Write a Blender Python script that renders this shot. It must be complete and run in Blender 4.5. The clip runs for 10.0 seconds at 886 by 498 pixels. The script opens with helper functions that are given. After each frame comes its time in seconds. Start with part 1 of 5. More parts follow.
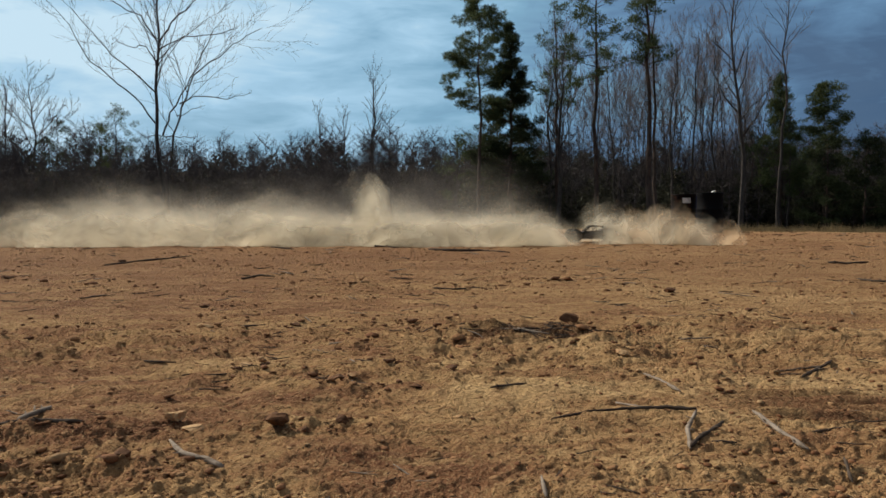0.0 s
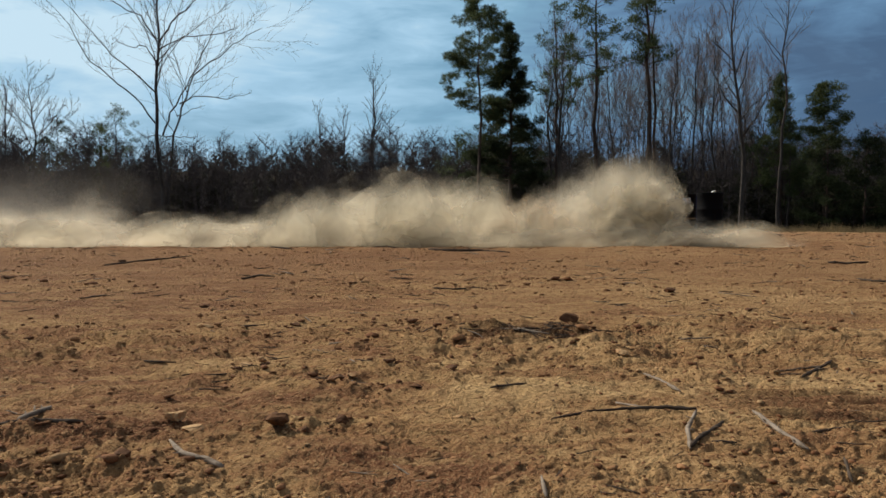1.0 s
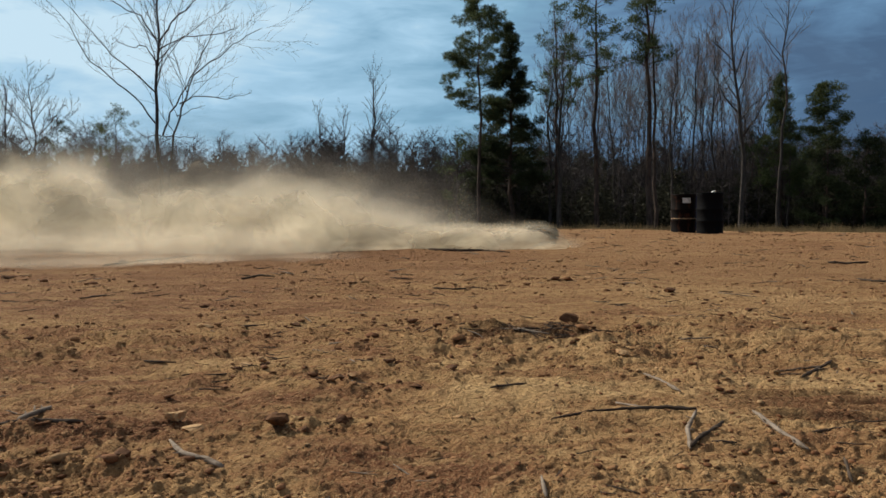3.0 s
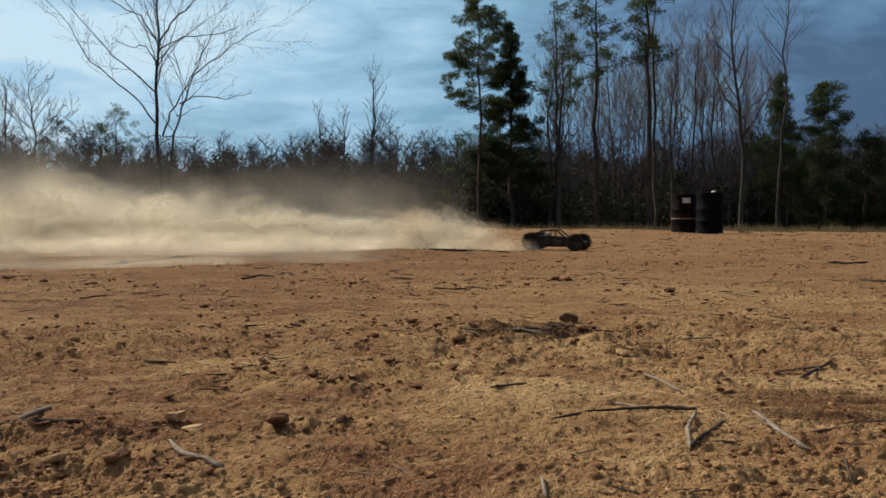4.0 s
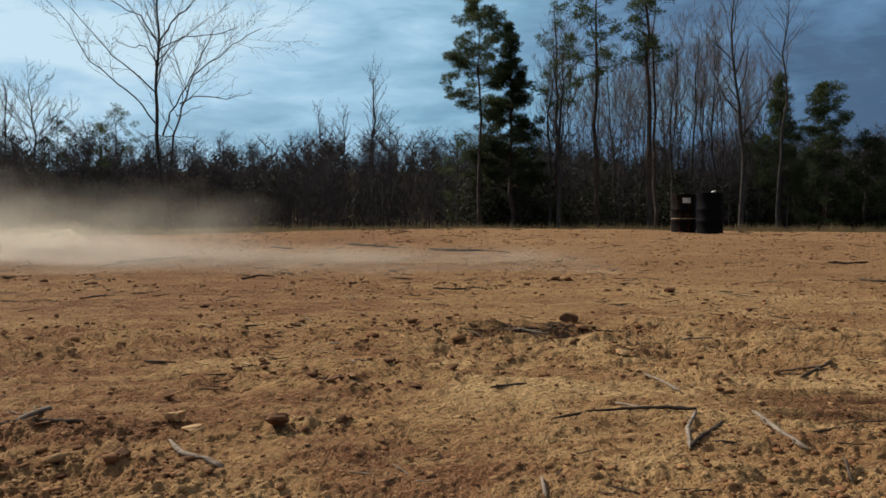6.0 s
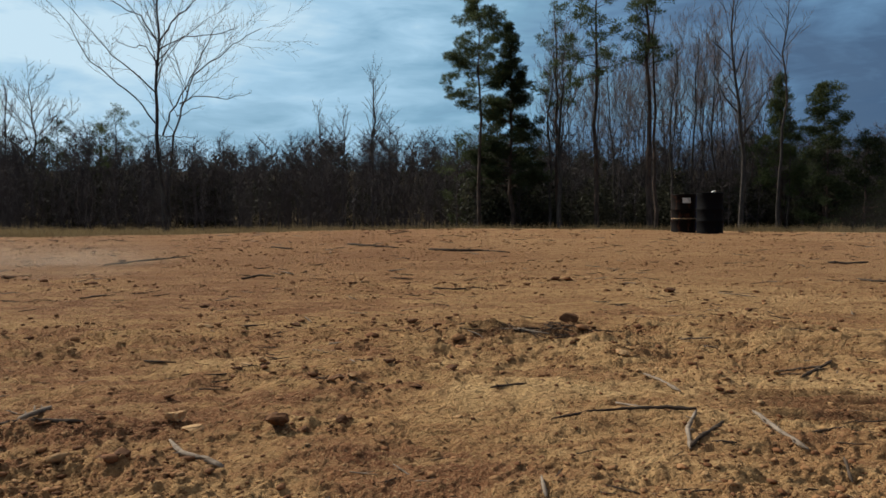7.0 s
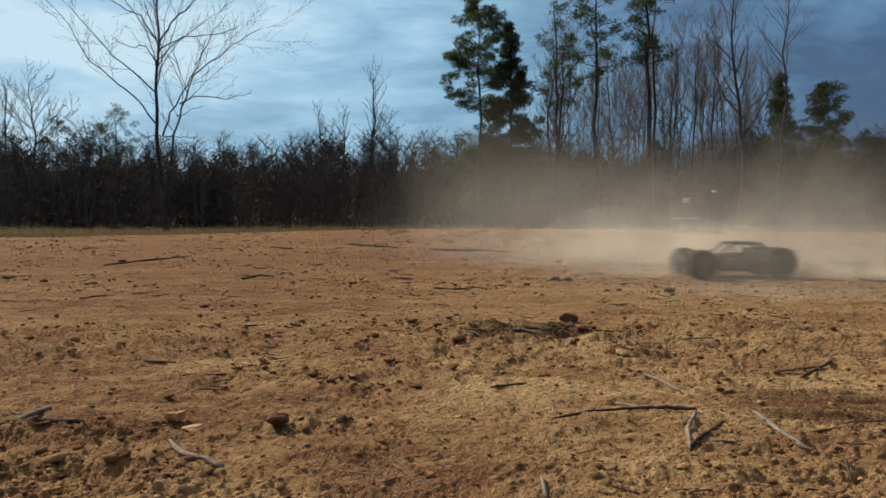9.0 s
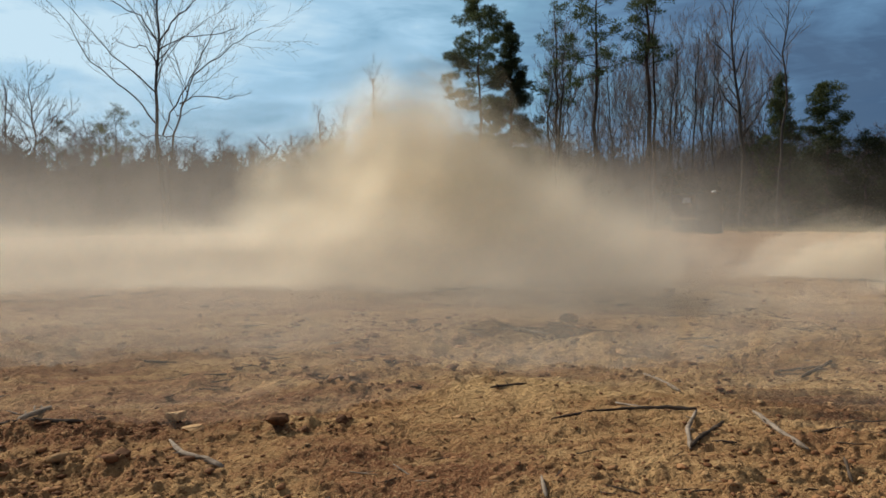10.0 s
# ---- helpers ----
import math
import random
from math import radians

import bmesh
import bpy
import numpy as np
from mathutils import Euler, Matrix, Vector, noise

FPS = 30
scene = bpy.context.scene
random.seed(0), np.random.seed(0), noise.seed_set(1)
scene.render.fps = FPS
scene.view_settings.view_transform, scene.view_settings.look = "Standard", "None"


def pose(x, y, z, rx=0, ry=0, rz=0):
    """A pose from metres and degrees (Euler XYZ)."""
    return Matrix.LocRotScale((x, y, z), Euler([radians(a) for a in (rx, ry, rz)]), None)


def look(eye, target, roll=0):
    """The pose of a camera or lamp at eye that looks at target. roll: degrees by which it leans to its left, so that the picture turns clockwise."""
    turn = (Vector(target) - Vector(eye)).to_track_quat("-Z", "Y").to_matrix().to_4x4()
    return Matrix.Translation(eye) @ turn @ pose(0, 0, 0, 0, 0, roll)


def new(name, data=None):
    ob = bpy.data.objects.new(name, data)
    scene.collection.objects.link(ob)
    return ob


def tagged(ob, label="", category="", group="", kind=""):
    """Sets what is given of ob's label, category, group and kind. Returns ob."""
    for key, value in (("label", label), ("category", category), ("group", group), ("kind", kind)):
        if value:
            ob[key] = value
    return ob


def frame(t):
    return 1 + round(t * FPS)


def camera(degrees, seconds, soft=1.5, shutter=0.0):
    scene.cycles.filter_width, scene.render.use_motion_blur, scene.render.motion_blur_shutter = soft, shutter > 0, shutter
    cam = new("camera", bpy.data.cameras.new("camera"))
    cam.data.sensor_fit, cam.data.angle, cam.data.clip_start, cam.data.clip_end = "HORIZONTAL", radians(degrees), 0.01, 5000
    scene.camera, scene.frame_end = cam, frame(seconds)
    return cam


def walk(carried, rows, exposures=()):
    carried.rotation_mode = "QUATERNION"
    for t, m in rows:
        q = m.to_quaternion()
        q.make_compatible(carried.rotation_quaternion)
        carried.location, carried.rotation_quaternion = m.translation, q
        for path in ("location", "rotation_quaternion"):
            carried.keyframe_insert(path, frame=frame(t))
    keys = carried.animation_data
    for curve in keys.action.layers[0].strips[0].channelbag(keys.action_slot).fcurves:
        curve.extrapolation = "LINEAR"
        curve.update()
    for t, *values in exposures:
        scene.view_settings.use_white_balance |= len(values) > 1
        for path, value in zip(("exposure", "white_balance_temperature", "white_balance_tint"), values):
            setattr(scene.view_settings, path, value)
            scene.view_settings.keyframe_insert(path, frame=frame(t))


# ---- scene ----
# ---------- camera: a low stand at the edge of the clearing, it never moves ----------
cam = camera(60, 10.0, 1.6, 0.18)
EYE = pose(0, 0, 0.45, 90 - 2.446, 0, 0)
walk(cam, [(0, EYE), (10, EYE)])

# ---------- world, sun ----------
SUN_AZ, SUN_EL = 52.0, 36.0          # degrees to the left of straight ahead, above the horizon
sun_dir = Vector((-math.sin(radians(SUN_AZ)) * math.cos(radians(SUN_EL)),
                  math.cos(radians(SUN_AZ)) * math.cos(radians(SUN_EL)), math.sin(radians(SUN_EL))))
scene.view_settings.exposure = 0.0
scene.cycles.transparent_max_bounces = 400
scene.cycles.diffuse_bounces = 5


class Nodes:
    """Short hand for building a node tree."""

    def __init__(self, tree):
        self.tree = tree
        tree.nodes.clear()

    def add(self, kind, **inputs):
        n = self.tree.nodes.new(kind)
        for key, value in inputs.items():
            key = key.replace("_", " ")
            sock = n.inputs[int(key[1:])] if key[0] == "i" and key[1:].isdigit() else n.inputs[key]
            if isinstance(value, bpy.types.NodeSocket):
                self.tree.links.new(value, sock)
            else:
                sock.default_value = value
        return n

    def link(self, a, b):
        self.tree.links.new(a, b)

    def math(self, op, a, b=0.0, clamp=False):
        n = self.tree.nodes.new("ShaderNodeMath")
        n.operation, n.use_clamp = op, clamp
        for s, v in zip(n.inputs, (a, b)):
            if isinstance(v, bpy.types.NodeSocket):
                self.tree.links.new(v, s)
            else:
                s.default_value = v
        return n.outputs[0]

    def ramp(self, fac, stops, smooth=False):
        n = self.tree.nodes.new("ShaderNodeValToRGB")
        e = n.color_ramp.elements
        while len(e) < len(stops):
            e.new(0.5)
        for el, (p, c) in zip(e, stops):
            el.position = p
            el.color = (*c, 1) if len(c) == 3 else c
        if smooth:
            n.color_ramp.interpolation = "EASE"
        self.tree.links.new(fac, n.inputs[0])
        return n.outputs[0]

    def span(self, v, a, b, c, d):
        n = self.tree.nodes.new("ShaderNodeMapRange")
        self.tree.links.new(v, n.inputs[0])
        for s, x in zip(n.inputs[1:5], (a, b, c, d)):
            s.default_value = x
        return n.outputs[0]

    def noise(self, vec, scale, detail=4.0, rough=0.55, distort=0.0):
        return self.add("ShaderNodeTexNoise", Vector=vec, Scale=scale, Detail=detail, Roughness=rough,
                        Distortion=distort).outputs["Fac"]

    def mix(self, fac, a, b, mode="MIX"):
        n = self.tree.nodes.new("ShaderNodeMix")
        n.data_type, n.blend_type = "RGBA", mode
        for s, v in ((n.inputs[0], fac), (n.inputs[6], a), (n.inputs[7], b)):
            if isinstance(v, bpy.types.NodeSocket):
                self.tree.links.new(v, s)
            elif isinstance(v, tuple):
                s.default_value = (*v, 1)
            else:
                s.default_value = v
        return n.outputs[2]


def build_world():
    world = bpy.data.worlds.new("sky")
    world.use_nodes = True
    scene.world = world
    n = Nodes(world.node_tree)
    sky = n.add("ShaderNodeTexSky")
    sky.sky_type, sky.sun_disc = "NISHITA", False
    sky.sun_elevation, sky.sun_rotation = radians(SUN_EL), radians(-SUN_AZ)
    sky.dust_density = 1.5
    way = n.add("ShaderNodeTexCoord").outputs["Generated"]
    # layered cloud: long streaks, paler towards the sun
    flat = n.add("ShaderNodeMapping", Vector=way, Scale=(1.6, 1.6, 6.5), Rotation=(0.0, 0.12, 0.3)).outputs[0]
    big = n.noise(flat, 1.7, 5.0, 0.55, 0.4)
    fine = n.noise(flat, 5.5, 6.0, 0.6, 0.8)
    toward = n.add("ShaderNodeVectorMath", i0=way, i1=tuple(sun_dir))
    toward.operation = "DOT_PRODUCT"
    glow = n.span(toward.outputs["Value"], 0.18, 0.86, 0.0, 1.0)
    body = n.math("ADD", n.math("ADD", n.math("MULTIPLY", big, 0.75), n.math("MULTIPLY", fine, 0.35)), -0.55)
    tone = n.math("ADD", glow, n.math("MULTIPLY", body, 1.6), True)
    cloud = n.ramp(tone, [(0.0, (0.070, 0.135, 0.245)), (0.28, (0.138, 0.268, 0.440)), (0.55, (0.240, 0.455, 0.635)),
                          (0.8, (0.415, 0.665, 0.87)), (1.0, (0.63, 0.845, 0.99))])
    high = n.span(n.add("ShaderNodeSeparateXYZ", Vector=way).outputs["Z"], 0.36, 0.75, 0.0, 1.0)
    cloud = n.mix(high, cloud, (0.48, 0.49, 0.51))
    cover = n.span(big, 0.25, 0.5, 0.88, 0.97)
    b1 = n.add("ShaderNodeBackground", Color=sky.outputs[0], Strength=0.09)
    b2 = n.add("ShaderNodeBackground", Color=cloud, Strength=0.91)
    m = n.add("ShaderNodeMixShader", i0=cover, i1=b1.outputs[0], i2=b2.outputs[0])
    n.add("ShaderNodeOutputWorld", Surface=m.outputs[0])


build_world()
sun = new("sun", bpy.data.lights.new("sun", "SUN"))
sun.data.energy, sun.data.angle, sun.data.color = 5.0, radians(0.6), (1.0, 0.92, 0.81)
sun.matrix_world = look((-30, 30, 40), Vector((-30, 30, 40)) - sun_dir)


# ---------- materials ----------
HEAP = (0.307, 2.938)      # a root hole with dark soil round it

def material(name):
    m = bpy.data.materials.new(name)
    m.use_nodes = True
    return m, Nodes(m.node_tree)


def surface(n, color, rough, bump=None, strength=0.4, dist=0.01, metal=0.0, spec=0.5):
    p = n.add("ShaderNodeBsdfPrincipled", Base_Color=color, Roughness=rough, Metallic=metal)
    p.inputs["Specular IOR Level"].default_value = spec
    if bump is not None:
        b = n.add("ShaderNodeBump", Height=bump, Strength=strength, Distance=dist)
        n.link(b.outputs[0], p.inputs["Normal"])
    n.add("ShaderNodeOutputMaterial", Surface=p.outputs[0])


def coords(n, kind="Object"):
    return n.add("ShaderNodeTexCoord").outputs[kind]


def make_dirt():
    m, n = material("red_clay_dirt")
    v = coords(n)
    # the scraper left long smears across the field
    drawn = n.add("ShaderNodeMapping", Vector=v, Scale=(0.55, 1.25, 1.0)).outputs[0]
    large = n.noise(drawn, 0.5, 3.0, 0.6, 0.5)
    mid = n.noise(drawn, 3.4, 6.0, 0.65, 0.8)
    crumb = n.noise(v, 22.0, 5.0, 0.7)
    fine = n.noise(v, 60.0, 5.0, 0.7)
    grit = n.noise(v, 190.0, 3.0, 0.7)
    apart = n.add("ShaderNodeSeparateXYZ", Vector=v)
    east = n.span(n.math("ADD", apart.outputs["X"], n.math("MULTIPLY", mid, 1.2)), -0.2, 1.9, 0.0, 0.10)
    tone = n.math("ADD", n.math("ADD", n.math("MULTIPLY", large, 0.46), n.math("MULTIPLY", mid, 0.54)), east)
    col = n.ramp(tone, [(0.38, (0.205, 0.092, 0.050)), (0.48, (0.335, 0.165, 0.083)), (0.56, (0.475, 0.275, 0.126)),
                        (0.66, (0.740, 0.485, 0.232))])
    col = n.mix(n.span(crumb, 0.50, 0.62, 0.0, 0.55), col, (0.190, 0.084, 0.042))
    col = n.mix(n.span(n.noise(drawn, 9.0, 5.0, 0.7, 0.6), 0.50, 0.62, 0.0, 0.50), col, (0.58, 0.370, 0.170))
    # the far part of the field was scraped to an even brown
    col = n.mix(n.span(n.math("ADD", apart.outputs["Y"], n.math("MULTIPLY", mid, 3.0)), 4.0, 8.5, 0.0, 0.68), col, (0.275, 0.138, 0.068))
    # dark subsoil thrown up round the root hole
    away = n.add("ShaderNodeVectorMath", i0=n.add("ShaderNodeMapping", Vector=v, Location=(-HEAP[0], -HEAP[1], 0.0)).outputs[0], i1=(3.0, 5.0, 0.0))
    away.operation = "MULTIPLY"
    far = n.add("ShaderNodeVectorMath", i0=away.outputs[0])
    far.operation = "LENGTH"
    col = n.mix(n.span(n.math("ADD", far.outputs["Value"], n.math("MULTIPLY", n.math("ADD", crumb, mid), 1.3)), 1.55, 2.15, 0.92, 0.0), col, (0.048, 0.025, 0.014))
    col = n.mix(n.span(fine, 0.52, 0.64, 0.0, 0.55), col, (0.110, 0.052, 0.025))
    col = n.mix(n.span(grit, 0.53, 0.66, 0.0, 0.65), col, (0.62, 0.43, 0.215))
    # beyond the clearing: leaf litter and dead grass
    edge = n.math("ADD", apart.outputs["Y"], n.math("MULTIPLY", mid, 6.0))
    litter = n.mix(n.noise(v, 1.1, 4.0), (0.055, 0.040, 0.025), (0.16, 0.12, 0.065))
    col = n.mix(n.span(edge, 25.0, 29.0, 0.0, 1.0), col, litter)
    h = n.math("ADD", n.math("ADD", n.math("MULTIPLY", crumb, 1.0), n.math("MULTIPLY", fine, 0.6)), n.math("MULTIPLY", grit, 0.25))
    surface(n, col, 0.95, h, 1.0, 0.07, spec=0.04)
    return m


def make_clod():
    m, n = material("clay_clod")
    v = coords(n)
    isl = n.add("ShaderNodeNewGeometry").outputs["Random Per Island"]
    fine = n.noise(v, 60.0, 5.0, 0.7)
    col = n.ramp(isl, [(0.0, (0.110, 0.046, 0.020)), (0.45, (0.21, 0.095, 0.042)), (0.80, (0.34, 0.180, 0.080)),
                       (1.0, (0.46, 0.290, 0.140))])
    col = n.mix(n.span(fine, 0.35, 0.65, 0.0, 0.5), col, (0.10, 0.05, 0.025))
    surface(n, col, 0.95, fine, 0.6, 0.008, spec=0.15)
    return m


def make_stick(name, a, b):
    m, n = material(name)
    v = coords(n)
    long = n.noise(n.add("ShaderNodeMapping", Vector=v, Scale=(20, 20, 90)).outputs[0], 1.0, 5.0, 0.65)
    blot = n.noise(v, 45.0, 4.0, 0.6)
    col = n.mix(n.span(long, 0.35, 0.65, 0.0, 1.0), a, b)
    col = n.mix(n.span(blot, 0.55, 0.7, 0.0, 0.7), col, (0.06, 0.04, 0.025))
    surface(n, col, 0.95, long, 1.0, 0.006, spec=0.08)
    return m


def make_bark(name, a, b, scale=4.0):
    m, n = material(name)
    v = coords(n)
    plates = n.noise(n.add("ShaderNodeMapping", Vector=v, Scale=(scale * 2.5, scale * 2.5, scale * 0.7)).outputs[0],
                     1.0, 5.0, 0.65)
    blot = n.noise(v, 0.7, 3.0)
    col = n.mix(n.span(plates, 0.38, 0.62, 0.0, 1.0), a, b)
    col = n.mix(n.span(blot, 0.45, 0.65, 0.0, 0.35), col, a)
    surface(n, col, 0.9, plates, 0.8, 0.04, spec=0.2)
    return m


def make_needles(name, a, b, c):
    m, n = material(name)
    isl = n.add("ShaderNodeNewGeometry").outputs["Random Per Island"]
    blot = n.noise(coords(n), 1.3, 3.0)
    col = n.mix(blot, n.ramp(isl, [(0.0, a), (0.6, b), (1.0, c)]), a)
    d = n.add("ShaderNodeBsdfPrincipled", Base_Color=col, Roughness=0.6)
    d.inputs["Specular IOR Level"].default_value = 0.06
    t = n.add("ShaderNodeBsdfTranslucent", Color=col)
    x = n.add("ShaderNodeMixShader", i0=0.4, i1=d.outputs[0], i2=t.outputs[0])
    n.add("ShaderNodeOutputMaterial", Surface=x.outputs[0])
    return m


def make_plain(name, a, b, rough, metal=0.0, scale=30.0, spec=0.5, bump=0.2):
    m, n = material(name)
    blot = n.noise(coords(n), scale, 5.0, 0.6)
    wear = n.noise(coords(n), scale * 5, 3.0, 0.6)
    col = n.mix(n.span(blot, 0.42, 0.62, 0.0, 1.0), a, b)
    surface(n, col, rough, wear, bump, 0.002, metal, spec)
    return m


def make_dust(name, color, dense, ragged=0.9):
    """Suspended fine dust: thin lit films, eaten away by noise towards their rim, that build up to a cloud."""
    m, n = material(name)
    info = n.add("ShaderNodeObjectInfo")
    v = coords(n)
    shift = n.math("MULTIPLY", info.outputs["Random"], 37.0)
    off = n.add("ShaderNodeVectorMath", i0=v, i1=n.add("ShaderNodeCombineXYZ", X=shift, Y=shift, Z=shift).outputs[0]).outputs[0]
    lump = n.noise(off, 1.5, 4.0, 0.55, 0.35)
    body = n.add("ShaderNodeAttribute")
    body.attribute_name = "body"
    fac = body.outputs["Fac"]
    level = n.math("ADD", fac, n.math("MULTIPLY", n.math("SUBTRACT", lump, 0.53), ragged * 2.0))
    a = n.math("MULTIPLY", n.math("MULTIPLY", n.span(level, 0.05, 0.95, 0.0, 1.0), n.span(fac, 0.0, 0.7, 0.0, 1.0)), dense)
    # fine dust has no facing of its own: it scatters the light alike from above and below
    lobes = []
    for way in (1.0, -1.0):
        on = n.add("ShaderNodeCombineXYZ", X=0.0, Y=0.0, Z=way).outputs[0]
        off = n.add("ShaderNodeCombineXYZ", X=0.0, Y=0.0, Z=-way).outputs[0]
        d = n.add("ShaderNodeBsdfDiffuse", Color=(*color, 1), Normal=on)
        t = n.add("ShaderNodeBsdfTranslucent", Color=(*color, 1), Normal=off)
        lobes.append(n.add("ShaderNodeAddShader", i0=d.outputs[0], i1=t.outputs[0]).outputs[0])
    x = n.add("ShaderNodeAddShader", i0=lobes[0], i1=lobes[1])
    clear = n.add("ShaderNodeBsdfTransparent")
    y = n.add("ShaderNodeMixShader", i0=a, i1=clear.outputs[0], i2=x.outputs[0])
    n.add("ShaderNodeOutputMaterial", Surface=y.outputs[0])
    return m


DIRT, CLOD = make_dirt(), make_clod()
PALE_STICK = make_stick("weathered_stick", (0.31, 0.25, 0.19), (0.15, 0.115, 0.085))
DARK_STICK = make_stick("dark_stick", (0.10, 0.075, 0.055), (0.045, 0.032, 0.024))
BARK = make_bark("grey_brown_bark", (0.034, 0.029, 0.026), (0.075, 0.062, 0.052))
PINE_BARK = make_bark("pine_bark", (0.030, 0.022, 0.018), (0.090, 0.060, 0.045), 2.5)
TWIG = make_bark("twig_bark", (0.085, 0.068, 0.066), (0.16, 0.130, 0.118))
WOODS = make_bark("far_bark", (0.040, 0.033, 0.034), (0.085, 0.070, 0.066))
NEEDLE = make_needles("pine_needles", (0.046, 0.064, 0.028), (0.092, 0.110, 0.044), (0.160, 0.168, 0.070))
DARK_NEEDLE = make_needles("cedar_needles", (0.026, 0.036, 0.018), (0.050, 0.062, 0.028), (0.085, 0.09, 0.040))
BRUSH = make_needles("undergrowth_leaves", (0.029, 0.030, 0.021), (0.050, 0.050, 0.033), (0.076, 0.073, 0.044))
DRY_GRASS = make_needles("dry_grass", (0.14, 0.10, 0.05), (0.26, 0.19, 0.10), (0.36, 0.28, 0.15))
DUST = make_dust("tan_dust", (0.330, 0.294, 0.222), 0.34)
MID_DUST = make_dust("rising_dust", (0.345, 0.308, 0.240), 0.15)
THIN_DUST = make_dust("thin_dust", (0.280, 0.256, 0.214), 0.060, 0.7)
HAZE_DUST = make_dust("haze_dust", (0.235, 0.218, 0.200), 0.028, 0.5)
RED_DUST = make_dust("red_dust", (0.30, 0.228, 0.150), 0.36)


# ---------- mesh helpers ----------
def mesh_object(name, verts, faces, mats, parent=None, label="", face_mats=None, smooth=False):
    me = bpy.data.meshes.new(name)
    me.from_pydata([tuple(v) for v in verts], [], [tuple(f) for f in faces])
    for m in (mats if isinstance(mats, (list, tuple)) else [mats]):
        me.materials.append(m)
    if face_mats is not None:
        me.polygons.foreach_set("material_index", np.asarray(face_mats, dtype=np.int32))
    if smooth:
        me.polygons.foreach_set("use_smooth", np.ones(len(me.polygons), dtype=bool))
    me.update()
    ob = new(name, me)
    if parent is not None:
        ob.parent = parent
    return tagged(ob, label)


def part(name, bm, mat, parent, label="", smooth=False):
    me = bpy.data.meshes.new(name)
    bm.to_mesh(me)
    bm.free()
    me.materials.append(mat)
    if smooth:
        me.polygons.foreach_set("use_smooth", np.ones(len(me.polygons), dtype=bool))
    ob = new(name, me)
    ob.parent = parent
    return tagged(ob, label)


def empty(name, label, category, group="", kind="", m=None):
    ob = new(name)
    ob.empty_display_size = 0.1
    if m is not None:
        ob.matrix_world = m
    return tagged(ob, label, category, group, kind)


class Soup:
    """Verts and faces that grow into one mesh."""

    def __init__(self):
        self.v, self.f = [], []

    def tube(self, pts, radii, n=5, cap=True):
        base = len(self.v)
        pts = [Vector(p) for p in pts]
        side = Vector((1, 0.13, 0.07))
        for i, p in enumerate(pts):
            d = (pts[min(i + 1, len(pts) - 1)] - pts[max(i - 1, 0)])
            d = d.normalized() if d.length > 1e-9 else Vector((0, 0, 1))
            a = side - d * side.dot(d)
            if a.length < 0.1:
                a = Vector((0, 1, 0)) - d * d.y
            a.normalize()
            side = a
            b = d.cross(a)
            for k in range(n):
                t = 2 * math.pi * k / n
                self.v.append(p + (a * math.cos(t) + b * math.sin(t)) * radii[i])
        for i in range(len(pts) - 1):
            for k in range(n):
                q, r = base + i * n + k, base + i * n + (k + 1) % n
                self.f.append((q, r, r + n, q + n))
        if cap:
            self.f.append(tuple(base + k for k in reversed(range(n))))
            self.f.append(tuple(base + (len(pts) - 1) * n + k for k in range(n)))

    def blade(self, p, d, length, width, rng):
        """A narrow three-cornered leaf or twig tip."""
        d = Vector(d).normalized()
        s = d.cross(Vector((rng.uniform(-1, 1), rng.uniform(-1, 1), rng.uniform(-1, 1))))
        s = s.normalized() * width * 0.5 if s.length > 1e-6 else Vector((width * 0.5, 0, 0))
        i = len(self.v)
        p = Vector(p)
        self.v += [p - s, p + s, p + d * length]
        self.f.append((i, i + 1, i + 2))


def clod_mesh(seed, detail=2, rough=0.35):
    """A broken lump: a ball chipped flat on several sides."""
    rng = random.Random(seed * 13 + 5)
    bm = bmesh.new()
    bmesh.ops.create_icosphere(bm, subdivisions=detail, radius=1.0)
    o = Vector((seed * 3.1, seed * 1.7, seed))
    cuts = [(Vector((rng.gauss(0, 1), rng.gauss(0, 1), rng.gauss(0, 0.8))).normalized(), rng.uniform(0.42, 0.8)) for k in range(9)]
    for v in bm.verts:
        d = v.co.normalized()
        c = d * (1.1 + rough * noise.noise(d * 1.3 + o))
        for w, h in cuts:
            over = c.dot(w) - h
            if over > 0:
                c -= w * over * 0.9
        c += d * rough * (0.25 * noise.noise(d * 3.7 + o) + 0.16 * noise.noise(d * 9 + o))
        v.co = Vector((c.x, c.y, c.z * 0.58))
    bmesh.ops.triangulate(bm, faces=bm.faces)
    return bm


def lift(x, y):
    """The height of the ground, without its small relief."""
    crest = 0.13 * math.exp(-((x - 1.6) / 6.5) ** 2) * math.exp(-((y - 18.5) / 5.0) ** 2)
    dip = -0.05 * math.exp(-((x - 5.0) / 2.0) ** 2 - ((y - 7.0) / 3.0) ** 2)
    drop = -0.42 * min(1.0, max(0.0, (y - 20.5) / 12.0)) ** 1.0
    rise = 7.0 * min(1.0, max(0.0, (y - 62.0) / 40.0)) ** 1.3
    west = -0.11 * min(1.0, max(0.0, (-x - 2.5) / 8.0)) * min(1.0, max(0.0, (y - 9.0) / 8.0))
    return crest + dip + drop + rise + west


